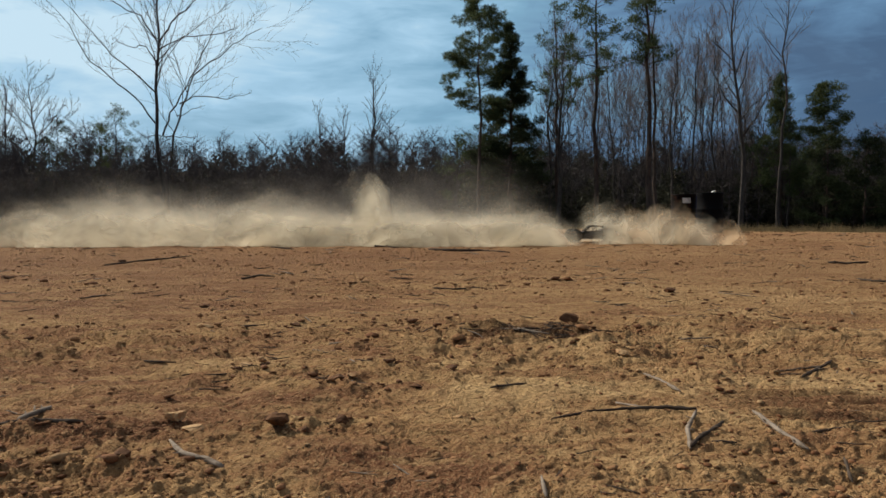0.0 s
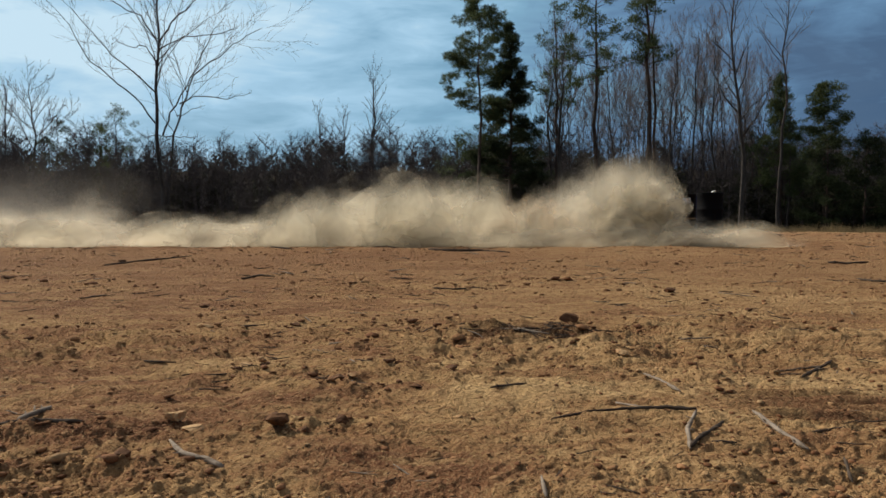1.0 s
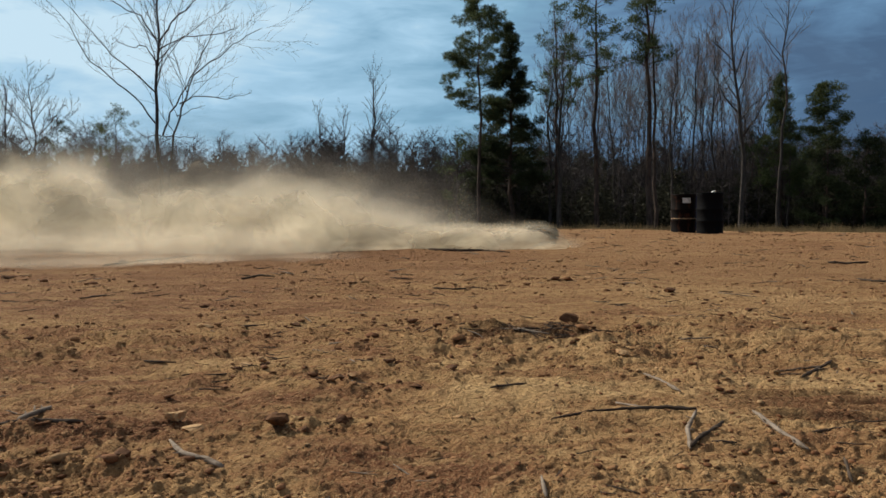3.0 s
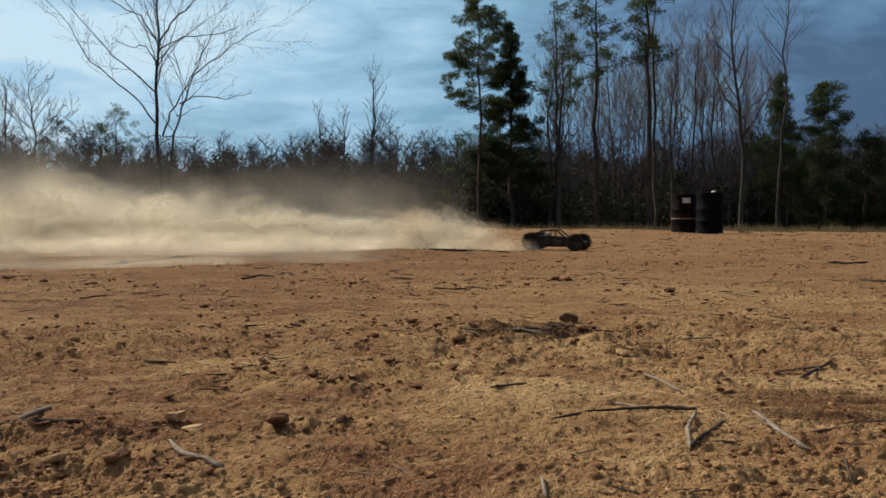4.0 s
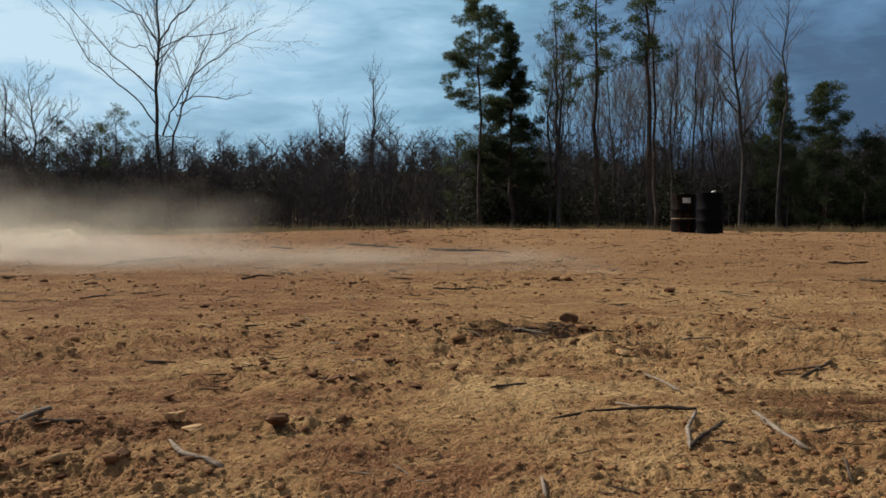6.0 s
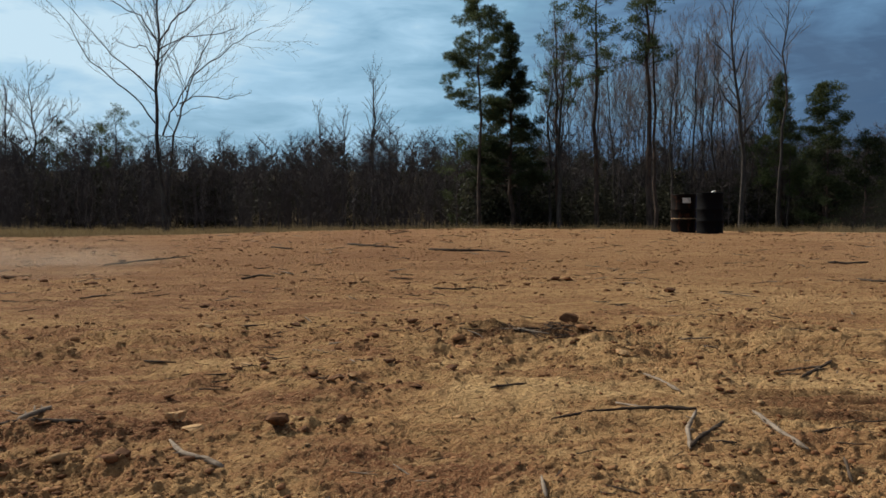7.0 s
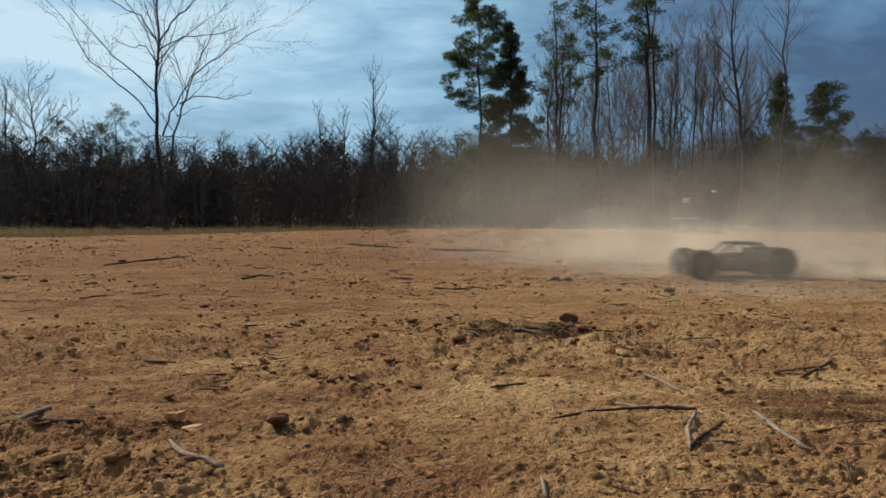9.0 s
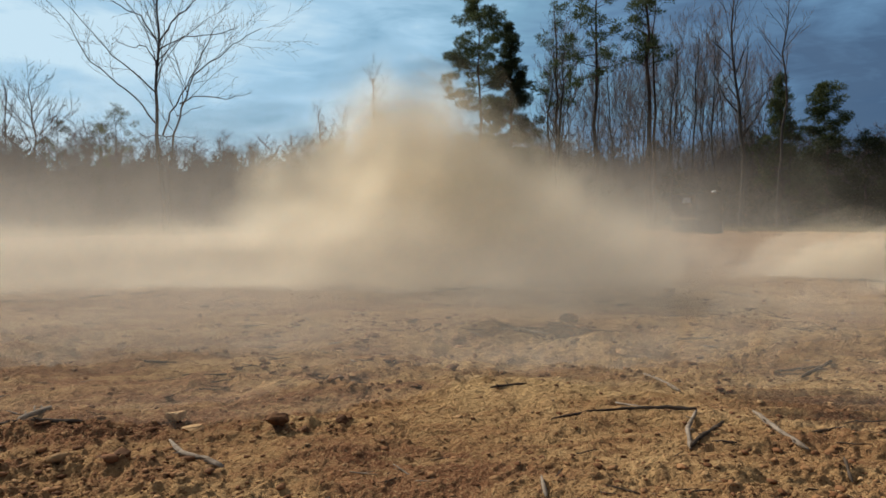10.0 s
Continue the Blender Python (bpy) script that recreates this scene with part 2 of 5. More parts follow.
BANDS = [((-0.868, 1.520), (-0.621, 1.563), 0.08), ((-0.621, 1.575), (-0.168, 1.575), 0.07), ((-0.556, 2.114), (0.073, 2.152), 0.16),
         ((-0.790, 1.372), (-0.538, 1.350), 0.035), ((-0.901, 3.440), (0.035, 2.938), 0.25), ((0.837, 3.088), (1.164, 3.169), 0.15),
         ((0.755, 5.213), (1.905, 4.999), 0.35), ((-0.205, 1.912), (-0.387, 1.975), 0.10)]


def churned(x, y):
    """How broken up the soil is: the bands turned by wheels and roots."""
    best = 0.0
    for (x0, y0), (x1, y1), w in BANDS:
        dx, dy = x1 - x0, y1 - y0
        t = max(0.0, min(1.0, ((x - x0) * dx + (y - y0) * dy) / (dx * dx + dy * dy)))
        d2 = (x - x0 - t * dx) ** 2 + (y - y0 - t * dy) ** 2
        best = max(best, math.exp(-d2 / (w * w)))
    heap = 0.5 * math.exp(-((x - HEAP[0]) / 0.26) ** 2 - ((y - HEAP[1]) / 0.16) ** 2)
    return max(best, 1.2 * heap)


def terrace(a, steps):
    """Turns a smooth field into flat flakes with broken edges."""
    q = a * steps
    f = q - math.floor(q)
    f = min(1.0, max(0.0, (f - 0.72) / 0.28))
    return (math.floor(q) + f * f * (3 - 2 * f)) / steps


def relief(x, y):
    """Small relief: humps, scraped flakes of clay, crumbs and wheel ruts."""
    v = Vector((x, y, 0))
    z = 0.026 * noise.noise(v * 0.8) + 0.014 * noise.noise(v * 2.7 + Vector((5, 1, 0)))
    k = churned(x, y) if y < 6 else 0.2
    rut = x > 0.6 and 1.64 < y < 1.95
    patch = 0.62 + 1.1 * max(0.0, noise.noise(v * 0.9 + Vector((31, 7, 0))) + 0.1) + 0.4 * k
    patch *= (0.35 if rut else 1.0) * min(1.0, 2.5 / max(y, 1.0))
    flakes = noise.noise(Vector((x * 4.5, y * 8.0, 3))) + 0.55 * noise.noise(Vector((x * 14, y * 21, 7))) + 0.25 * noise.noise(v * 47.0)
    z += patch * (0.024 * terrace(flakes, 3.5) + 0.007 * noise.noise(v * 24.0) + 0.006 * abs(noise.noise(v * 50.0)) + 0.005 * noise.noise(v * 95.0))
    z += 0.010 * k
    if k > 0.12 and y < 6:
        for size, high in ((30.0, 0.013), (60.0, 0.010)):
            near = noise.voronoi(v * size + Vector((0.7 * noise.noise(v * 40), 0.7 * noise.noise(v * 40 + Vector((9, 9, 0))), 0)))[0][0]
            z += min(1.0, k) * min(1.0, max(0.0, (3.0 - y) / 1.2)) * high * min(0.45, max(0.0, 0.75 - 1.5 * near)) * (0.6 + 0.8 * max(0.0, noise.noise(v * 15)))
    if y < 6:
        side = 0.5 + 0.5 * math.tanh((x - HEAP[0]) / 0.12)
        h = math.exp(-((x - HEAP[0]) / 0.22) ** 2 - ((y - HEAP[1] - 0.06 * side) / 0.11) ** 2)
        z += h * (0.012 + 0.026 * side + 0.030 * noise.noise(v * 7.0) + 0.012 * noise.noise(v * 22.0) + 0.004 * noise.noise(v * 60.0))
        z -= 0.06 * math.exp(-((x - HEAP[0] - 0.02) / 0.07) ** 2 - ((y - HEAP[1] - 0.02) / 0.05) ** 2)
        if rut:
            z += 0.011 * math.cos((y - 1.70) * 2 * math.pi / 0.078) * min(1.0, (x - 0.6) * 6)
    return z


def ground_z(x, y):
    k = 1.0 if y < 22 else max(0.0, 1 - (y - 22) / 6)
    return lift(x, y) + relief(x, y) * k


def build_ground():
    """One sheet to the horizon, finest by the near edge of the clearing."""
    ys = [-6.0, -3.0, -1.2, 0.0, 0.5, 0.8]
    y = 1.05
    while y < 30:
        ys.append(y)
        y += min(0.0068 * y, max(0.004, 0.0026 * y * y))
    while y < 1200:
        ys.append(y)
        y *= 1.08
    ys.append(3000.0)
    us = [-40, -12, -5, -2.4, -1.4, -1.0, -0.8] + list(np.linspace(-0.66, 0.66, 480)) + [0.8, 1.0, 1.4, 2.4, 5, 12, 40]
    verts = []
    for y in ys:
        s = y if y > 0.8 else 0.8 + (0.8 - y)
        for u in us:
            x = max(-3000.0, min(3000.0, u * s))
            verts.append((x, y, ground_z(x, y) if abs(u) < 0.7 and 1.0 < y < 28 else lift(x, y)))
    w = len(us)
    faces = [(j * w + i, j * w + i + 1, (j + 1) * w + i + 1, (j + 1) * w + i)
             for j in range(len(ys) - 1) for i in range(w - 1)]
    ob = mesh_object("ground", verts, faces, DIRT, smooth=True)
    tagged(ob, "bare reddish-tan clay ground, scraped and rutted", "ground", kind="structure")


build_ground()


# ---------- trees ----------
def limb_points(p, d, length, steps, rng, bend, up):
    pts = [Vector(p)]
    d = Vector(d).normalized()
    for i in range(steps):
        d = (d + Vector((rng.gauss(0, bend), rng.gauss(0, bend), rng.gauss(0, bend) + up))).normalized()
        pts.append(pts[-1] + d * (length / steps))
    return pts


def branch_out(wood, twigs, pts, r0, r1, rng, level, share, spread=0.8, up=0.10, start=0.25, fine=0.010):
    """Hangs finer limbs on a limb, down to twigs."""
    total = sum((pts[i + 1] - pts[i]).length for i in range(len(pts) - 1))
    n = max(3, int(total * share))
    for k in range(n):
        f = start + (1 - start) * (k + rng.random()) / n
        s = min(f * (len(pts) - 1), len(pts) - 1.001)
        i = int(s)
        p = pts[i].lerp(pts[i + 1], s - i)
        d = (pts[i + 1] - pts[i]).normalized()
        a = Vector((rng.gauss(0, 1), rng.gauss(0, 1), rng.gauss(0, 0.6)))
        a = (a - d * a.dot(d)).normalized()
        way = (d * (1 - spread * 0.45) + a * spread + Vector((0, 0, up * 2))).normalized()
        r = (r0 + (r1 - r0) * f) * rng.uniform(0.30, 0.46)
        length = total * rng.uniform(0.22, 0.42) * (1.15 - 0.5 * f)
        sub = limb_points(p, way, length, 4 if level > 1 else 3, rng, 0.16, up)
        if level > 1:
            wood.tube(sub, [r, r * 0.8, r * 0.6, r * 0.4, r * 0.25], 4, False)
            branch_out(wood, twigs, sub, r, r * 0.25, rng, level - 1, share * 2.3, spread, up, 0.15, fine)
        else:
            tw = max(fine, min(r, fine * 1.5))
            twigs.tube(sub, [tw, tw * 0.75, tw * 0.6, tw * 0.4], 3, False)


def thing_tree(name, base, label, wood, twigs, mats, names, category="tree"):
    top = empty(name, label, category, m=Matrix.Translation(base))
    for soup, mat, nm in zip((wood, twigs), mats, names):
        if soup.v:
            made = mesh_object(nm, soup.v, soup.f, mat, top)
            if nm != "trunk":
                tagged(made, kind="stuff")
    return top


def bare_tree(base, height, lean, r, seed, label, fork=0.35, limbs=10, reach=0.30, levels=2, share=2.3, open_out=0.62, fine=0.010):
    """A leafless tree: a slightly crooked stem, rising limbs, and a haze of fine twigs."""
    rng = random.Random(seed)
    wood, twigs = Soup(), Soup()
    pts, x, y = [Vector((0, 0, -0.3))], 0.0, 0.0
    for i in range(1, 11):
        x += lean * height / 10 + rng.gauss(0, 0.011) * height
        y += rng.gauss(0, 0.009) * height
        pts.append(Vector((x, y, height * i / 10)))
    wood.tube(pts, [r * (1 - 0.86 * i / 10) * (1.25 if i == 0 else 1) for i in range(11)], 7)
    for k in range(limbs):
        f = fork + (0.97 - fork) * k / limbs + rng.uniform(0, 0.05)
        i = min(9, int(f * 10))
        p = pts[i].lerp(pts[i + 1], f * 10 - i)
        a = rng.uniform(0, 6.28)
        lr = r * (1 - 0.8 * f) * 0.50
        sub = limb_points(p, (math.cos(a) * open_out, math.sin(a) * open_out, 0.85), height * reach * (1.25 - 0.75 * f) * rng.uniform(0.7, 1.2), 6, rng, 0.13, 0.07)
        wood.tube(sub, [lr * (1 - 0.13 * q) for q in range(7)], 5, False)
        branch_out(wood, twigs, sub, lr, lr * 0.25, rng, levels, share, 0.62, 0.14, 0.25, fine)
    branch_out(wood, twigs, pts[int(fork * 10):], r * 0.6, r * 0.2, rng, levels, share * 0.6, 0.62, 0.14, 0.25, fine)
    return thing_tree("bare_tree", base, label, wood, twigs, (BARK, TWIG), ("trunk", "crown"))


def limb_tree(base, limbs, seed, label, share=1.5):
    """A bare tree from its main limbs: rows of (points relative to the base, radius at foot and tip)."""
    rng = random.Random(seed)
    wood, twigs = Soup(), Soup()
    b = Vector(base)
    for pts, r0, r1 in limbs:
        r0, r1 = r0 * 0.82, r1 * 0.7
        line = [Vector(p) - b for p in pts]
        out = []
        for i in range(len(line) - 1):
            for s in range(3):
                q = line[i].lerp(line[i + 1], s / 3)
                out.append(q + Vector((rng.gauss(0, 0.03), rng.gauss(0, 0.05), rng.gauss(0, 0.03))) * (i + s > 0))
        out.append(line[-1])
        # depth is not flat: limbs bow towards and away from the trunk
        sway = rng.uniform(-1.6, 1.6)
        n = len(out) - 1
        if r0 < 0.11:
            out = [p + Vector((0, sway * (i / n) ** 1.2, 0)) for i, p in enumerate(out)]
        wood.tube(out, [r0 + (r1 - r0) * i / n for i in range(n + 1)], 7)
        branch_out(wood, twigs, out, r0, r1, rng, 2, share, 0.75, 0.09, 0.30 if r0 < 0.11 else 0.5, 0.009)
    return thing_tree("bare_tree", base, label, wood, twigs, (BARK, TWIG), ("trunk", "crown"))


def pine_tree(base, height, lean, r, seed, label, crown=0.45, reach=0.16, tufts=1.0, mat=None, droop=-0.05, gap=0.0,
              blade=0.19, top_round=0.5, dense=1.0, clump=0.32):
    """A pine: needles sit in clumps towards the ends of its limbs."""
    rng = random.Random(seed)
    wood, green = Soup(), Soup()
    pts = [Vector((lean * height * i / 10 + rng.gauss(0, 0.005) * height * (i > 0), rng.gauss(0, 0.004) * height * (i > 0),
                   -0.3 + (height + 0.3) * i / 10)) for i in range(11)]
    wood.tube(pts, [r * (1 - 0.88 * i / 10) for i in range(11)], 8)
    n = int(height * (1 - crown) * 6.0 * dense)

    def needles(c, wide, count):
        for q in range(count):
            d = Vector((rng.gauss(0, 1), rng.gauss(0, 1), rng.gauss(0, 1))).normalized()
            p = c + Vector((d.x, d.y, d.z * 0.62)) * wide * rng.random() ** 0.45
            green.blade(p, d + Vector((0, 0, 0.45)), blade * rng.uniform(0.6, 1.2), blade * 0.20, rng)

    for k in range(n):
        f = crown + (0.985 - crown) * (k + rng.random()) / n
        if rng.random() < gap:
            continue
        i = min(9, int(f * 10))
        p = pts[i].lerp(pts[i + 1], f * 10 - i)
        g = (f - crown) / (1 - crown)
        shape = math.sin(math.pi * min(1.0, 0.18 + g * 0.82)) ** top_round if top_round > 0 else 1.02 - g
        length = height * reach * shape * rng.uniform(0.45, 1.2) + 0.25
        a = rng.uniform(0, 6.28)
        sub = limb_points(p, (math.cos(a), math.sin(a), 0.18 + 0.5 * g), length, 5, rng, 0.12, droop + 0.07)
        lr = max(0.014, r * 0.20 * (1 - 0.7 * g))
        wood.tube(sub, [lr * (1 - 0.16 * q) for q in range(6)], 4, False)
        for q in range(2 + int(length * 1.5)):
            s = min(4.999, 5 * rng.uniform(0.40, 1.0) ** 0.8)
            j = int(s)
            c = sub[j].lerp(sub[j + 1], s - j) + Vector((rng.gauss(0, 0.16), rng.gauss(0, 0.16), rng.gauss(0.06, 0.10))) * min(1.0, 0.4 + 0.5 * length)
            wide = clump * rng.uniform(0.55, 1.15) * min(1.0, 0.55 + 0.35 * length)
            needles(c, wide, int(56 * tufts * (wide / 0.34) ** 1.5))
    needles(pts[-1], clump * 0.8, int(60 * tufts))
    # a few dead stubs below the crown
    for k in range(int(height * crown * 1.2)):
        f = crown * rng.uniform(0.35, 1.0)
        i = min(9, int(f * 10))
        p = pts[i].lerp(pts[i + 1], f * 10 - i)
        a = rng.uniform(0, 6.28)
        sub = limb_points(p, (math.cos(a), math.sin(a), 0.1), rng.uniform(0.4, 1.5), 3, rng, 0.15, -0.05)
        wood.tube(sub, [0.022, 0.017, 0.012, 0.007], 3, False)
    return thing_tree("pine_tree", base, label, wood, green, (PINE_BARK, mat or NEEDLE), ("trunk", "crown"))


# the tall bare tree on the open side
limb_tree((-13.769, 38.000, -0.473), [
    ([(-13.772, 38.000, -0.641), (-13.899, 38.000, 1.928), (-14.055, 38.000, 4.426), (-14.076, 38.000, 6.635), (-13.930, 38.000, 8.833), (-13.978, 38.000, 11.021), (-13.994, 38.000, 13.468)], 0.145, 0.035),
    ([(-14.075, 38.000, 4.924), (-15.108, 38.000, 6.305), (-16.202, 38.000, 7.241), (-17.291, 38.000, 8.285), (-17.765, 38.000, 9.518), (-18.683, 38.000, 10.611)], 0.050, 0.015),
    ([(-14.078, 38.000, 6.498), (-15.090, 38.000, 7.406), (-16.182, 38.000, 8.340), (-17.132, 38.000, 9.381), (-18.619, 38.000, 11.021)], 0.05, 0.016),
    ([(-14.054, 38.000, 8.010), (-14.650, 38.000, 8.833), (-15.482, 38.000, 8.779), (-16.168, 38.000, 9.107)], 0.04, 0.015),
    ([(-13.983, 38.000, 8.970), (-14.765, 38.000, 10.202), (-15.724, 38.000, 10.693), (-16.680, 38.000, 11.293)], 0.05, 0.02),
    ([(-13.900, 38.000, 8.970), (-13.386, 38.000, 9.983), (-12.404, 38.000, 10.966), (-11.422, 38.000, 12.110)], 0.06, 0.02),
    ([(-13.571, 38.000, -0.305), (-13.509, 38.000, 1.928), (-13.331, 38.000, 4.426), (-12.894, 38.000, 5.808), (-12.454, 38.000, 7.461), (-11.193, 38.000, 8.422), (-10.076, 38.000, 9.244), (-9.073, 38.000, 9.874)], 0.080, 0.016),
    ([(-13.805, 38.000, 4.426), (-13.454, 38.000, 5.532), (-12.739, 38.000, 6.911), (-12.167, 38.000, 8.148), (-11.956, 38.000, 9.381)], 0.06, 0.02),
    ([(-12.947, 38.000, 5.974), (-12.193, 38.000, 6.277), (-10.389, 38.000, 6.139), (-9.221, 38.000, 6.305)], 0.045, 0.015),
    ([(-13.122, 38.000, 5.394), (-12.201, 38.000, 5.643), (-11.504, 38.000, 5.808)], 0.03, 0.012),
    ([(-13.933, 38.000, 8.614), (-12.567, 38.000, 9.217), (-11.046, 38.000, 9.162), (-9.742, 38.000, 9.381)], 0.04, 0.015),
    ([(-12.172, 38.000, 7.791), (-11.604, 38.000, 8.833), (-11.178, 38.000, 9.655), (-10.616, 38.000, 10.338)], 0.03, 0.012),
    ([(-13.916, 38.000, 4.426), (-14.529, 38.000, 4.371), (-14.917, 38.000, 4.454)], 0.03, 0.015),
    ([(-13.916, 38.000, 4.399), (-13.193, 38.000, 4.399), (-12.690, 38.000, 4.509)], 0.03, 0.015),
], 3, "tall leafless tree with wide forked limbs at the field edge")

# the row of pines and bare trees by the drums: foot, height, lean, trunk radius, and shape of the crown
PINES = [
    ((2.087, 45.000, -0.046), 13.4, 0.000, 0.13, dict(crown=0.48, reach=0.135, gap=0.05, tufts=2.5, dense=1.8), "slender pine with open dark green crown"),
    ((4.097, 46.000, -0.125), 12.2, -0.008, 0.17, dict(crown=0.22, reach=0.19, tufts=3.2, dense=2.7, blade=0.18, mat=DARK_NEEDLE, top_round=0.0), "dense dark evergreen with a pointed top"),
    ((6.908, 46.000, -0.125), 13.4, -0.02, 0.15, dict(crown=0.55, reach=0.105, gap=0.35, dense=1.1, tufts=1.7, top_round=0.35), "tall pine with bare lower trunk"),
    ((8.810, 44.000, -0.100), 15.6, -0.012, 0.17, dict(crown=0.56, reach=0.085, gap=0.15, dense=1.3, tufts=1.7, top_round=0.35), "tall pine with straight bare trunk"),
    ((11.317, 42.000, -0.199), 15.6, -0.022, 0.20, dict(crown=0.58, reach=0.085, gap=0.15, dense=1.3, tufts=1.7, top_round=0.35), "tall pine with thick dark trunk"),
    ((11.903, 43.000, -0.214), 13.6, -0.015, 0.13, dict(crown=0.72, reach=0.08, gap=0.45), "pine with a thin crown beside a thicker one"),
    ((20.554, 47.000, -0.311), 9.4, 0.0, 0.12, dict(crown=0.25, reach=0.19, tufts=2.4, dense=2.0, top_round=0.0), "young conical pine at the wood edge"),
    ((23.287, 47.000, -0.311), 8.8, 0.0, 0.09, dict(crown=0.60, reach=0.105, tufts=2.4, dense=2.4, top_round=0.7), "small pine with a round crown"),
    ((21.963, 44.000, -0.262), 5.3, 0.0, 0.09, dict(crown=0.10, reach=0.25, tufts=1.8, dense=2.0, mat=DARK_NEEDLE, top_round=0.6), "low bushy green pine"),
    ((25.264, 46.000, -0.294), 5.5, 0.0, 0.10, dict(crown=0.10, reach=0.28, tufts=1.6, dense=2.0, mat=DARK_NEEDLE, top_round=0.6), "low dark bushy evergreen"),
    ((24.348, 52.000, -0.391), 6.6, 0.0, 0.09, dict(crown=0.12, reach=0.26, tufts=1.0, top_round=0.3), "bushy pine in the wood's shade"),
    ((21.707, 54.000, -0.424), 6.4, 0.0, 0.09, dict(crown=0.15, reach=0.24, tufts=1.0, mat=DARK_NEEDLE, top_round=0.4), "bushy evergreen in the wood's shade"),
    ((0.995, 52.000, -0.200), 6.0, 0.0, 0.09, dict(crown=0.12, reach=0.26, tufts=1.0, top_round=0.4), "low green pine in the undergrowth"),
    ((3.463, 49.000, -0.235), 6.4, 0.0, 0.10, dict(crown=0.08, reach=0.26, tufts=1.2, mat=DARK_NEEDLE, top_round=0.3), "dark evergreen at the foot of taller trees"),
    ((5.447, 49.000, -0.235), 6.0, 0.0, 0.10, dict(crown=0.08, reach=0.24, tufts=1.1, mat=DARK_NEEDLE, top_round=0.3), "dark evergreen at the foot of taller trees"),
    ((-28.041, 66.000, -0.861), 9.9, 0.0, 0.13, dict(crown=0.5, reach=0.16, tufts=1.0), "far pine above the brush"),
    ((-30.243, 68.000, -0.901), 8.4, 0.0, 0.12, dict(crown=0.35, reach=0.16, tufts=1.0, mat=DARK_NEEDLE), "far dark pine above the brush"),
    ((-34.998, 70.000, -0.940), 8.6, 0.0, 0.12, dict(crown=0.35, reach=0.18, tufts=1.0, mat=DARK_NEEDLE), "far dark pine above the brush"),
]
for i, (foot, height, lean, r, how, label) in enumerate(PINES):
    pine_tree((foot[0], foot[1], lift(foot[0], foot[1])), height, lean, r, 100 + i, label, **how)

BARES = [
    ((-5.478, 60.000, -0.653), 12.0, 0.005, 0.14, dict(fork=0.45, limbs=16, reach=0.26, fine=0.016), "leafless tree standing above the brush"),
    ((-36.149, 68.000, -0.801), 12.6, 0.0, 0.15, dict(fork=0.42, limbs=16, reach=0.42, fine=0.020, open_out=1.0), "far leafless tree with a rounded crown"),
    ((-38.502, 68.000, -0.801), 12.0, 0.0, 0.13, dict(fork=0.45, limbs=15, reach=0.28, fine=0.018), "far leafless tree above the brush"),
    ((-11.287, 70.000, -0.837), 10.0, 0.0, 0.11, dict(fork=0.45, limbs=14, reach=0.26, fine=0.018), "far leafless tree above the brush"),
    ((-9.226, 70.000, -0.837), 9.8, 0.0, 0.11, dict(fork=0.45, limbs=14, reach=0.26, fine=0.018), "far leafless tree above the brush"),
    ((6.366, 46.000, -0.125), 11.4, 0.01, 0.10, dict(fork=0.4, limbs=11, reach=0.2), "slim leafless tree among pines"),
    ((6.737, 44.000, -0.165), 10.4, 0.015, 0.14, dict(fork=0.36, limbs=11, reach=0.26), "leafless tree with forked stems among pines"),
    ((13.748, 46.000, -0.193), 11.0, 0.01, 0.08, dict(fork=0.4, limbs=12, reach=0.18), "slim leafless tree among the others"),
    ((14.576, 50.000, -0.249), 12.2, 0.035, 0.08, dict(fork=0.4, limbs=12, reach=0.18), "slim leaning leafless tree"),
    ((16.122, 50.000, -0.249), 12.6, 0.00, 0.09, dict(fork=0.4, limbs=13, reach=0.2), "slim leafless tree among the others"),
    ((17.962, 50.000, -0.249), 12.4, 0.01, 0.09, dict(fork=0.35, limbs=13, reach=0.2), "slim leafless tree among the others"),
    ((16.683, 43.000, -0.214), 14.2, -0.045, 0.15, dict(fork=0.35, limbs=13, reach=0.26), "leaning leafless tree behind the drums"),
    ((18.773, 43.000, -0.246), 14.2, 0.0, 0.10, dict(fork=0.60, limbs=12, reach=0.3), "slender leafless tree with raised limbs"),
    ((12.096, 52.000, -0.277), 12.0, 0.0, 0.08, dict(fork=0.4, limbs=13, reach=0.2), "slim leafless tree among the others"),
    ((18.798, 56.000, -0.333), 13.6, 0.0, 0.08, dict(fork=0.4, limbs=13, reach=0.2), "slim leafless tree among the others"),
    ((20.692, 46.000, -0.294), 7.5, 0.0, 0.06, dict(fork=0.5, limbs=10, reach=0.2), "young leafless tree with pale trunk"),
]
# the thin stand of leafless trees behind the pines and drums
stand = random.Random(17)
for i in range(38):
    d = stand.uniform(50, 62)
    a = 0.135 + 0.30 * (i + stand.random()) / 38
    BARES.append(((a * d, d, 0), d * stand.uniform(0.18, 0.265), stand.uniform(-0.02, 0.03), stand.uniform(0.035, 0.065),
                  dict(fork=stand.uniform(0.3, 0.45), limbs=14, reach=0.25, share=3.4, fine=0.013), "slim grey leafless tree in a thin stand"))
for i, (foot, height, lean, r, how, label) in enumerate(BARES):
    bare_tree((foot[0], foot[1], lift(foot[0], foot[1])), height, lean, r, 300 + i, label, **how)


# ---------- woods behind: uncountable stems, brush and low evergreens ----------
def merge(soup_v, soup_f):
    vs, fs, off = [], [], 0
    for v, f in zip(soup_v, soup_f):
        vs.append(v)
        fs.append(f + off)
        off += len(v)
    return np.concatenate(vs), np.concatenate(fs)


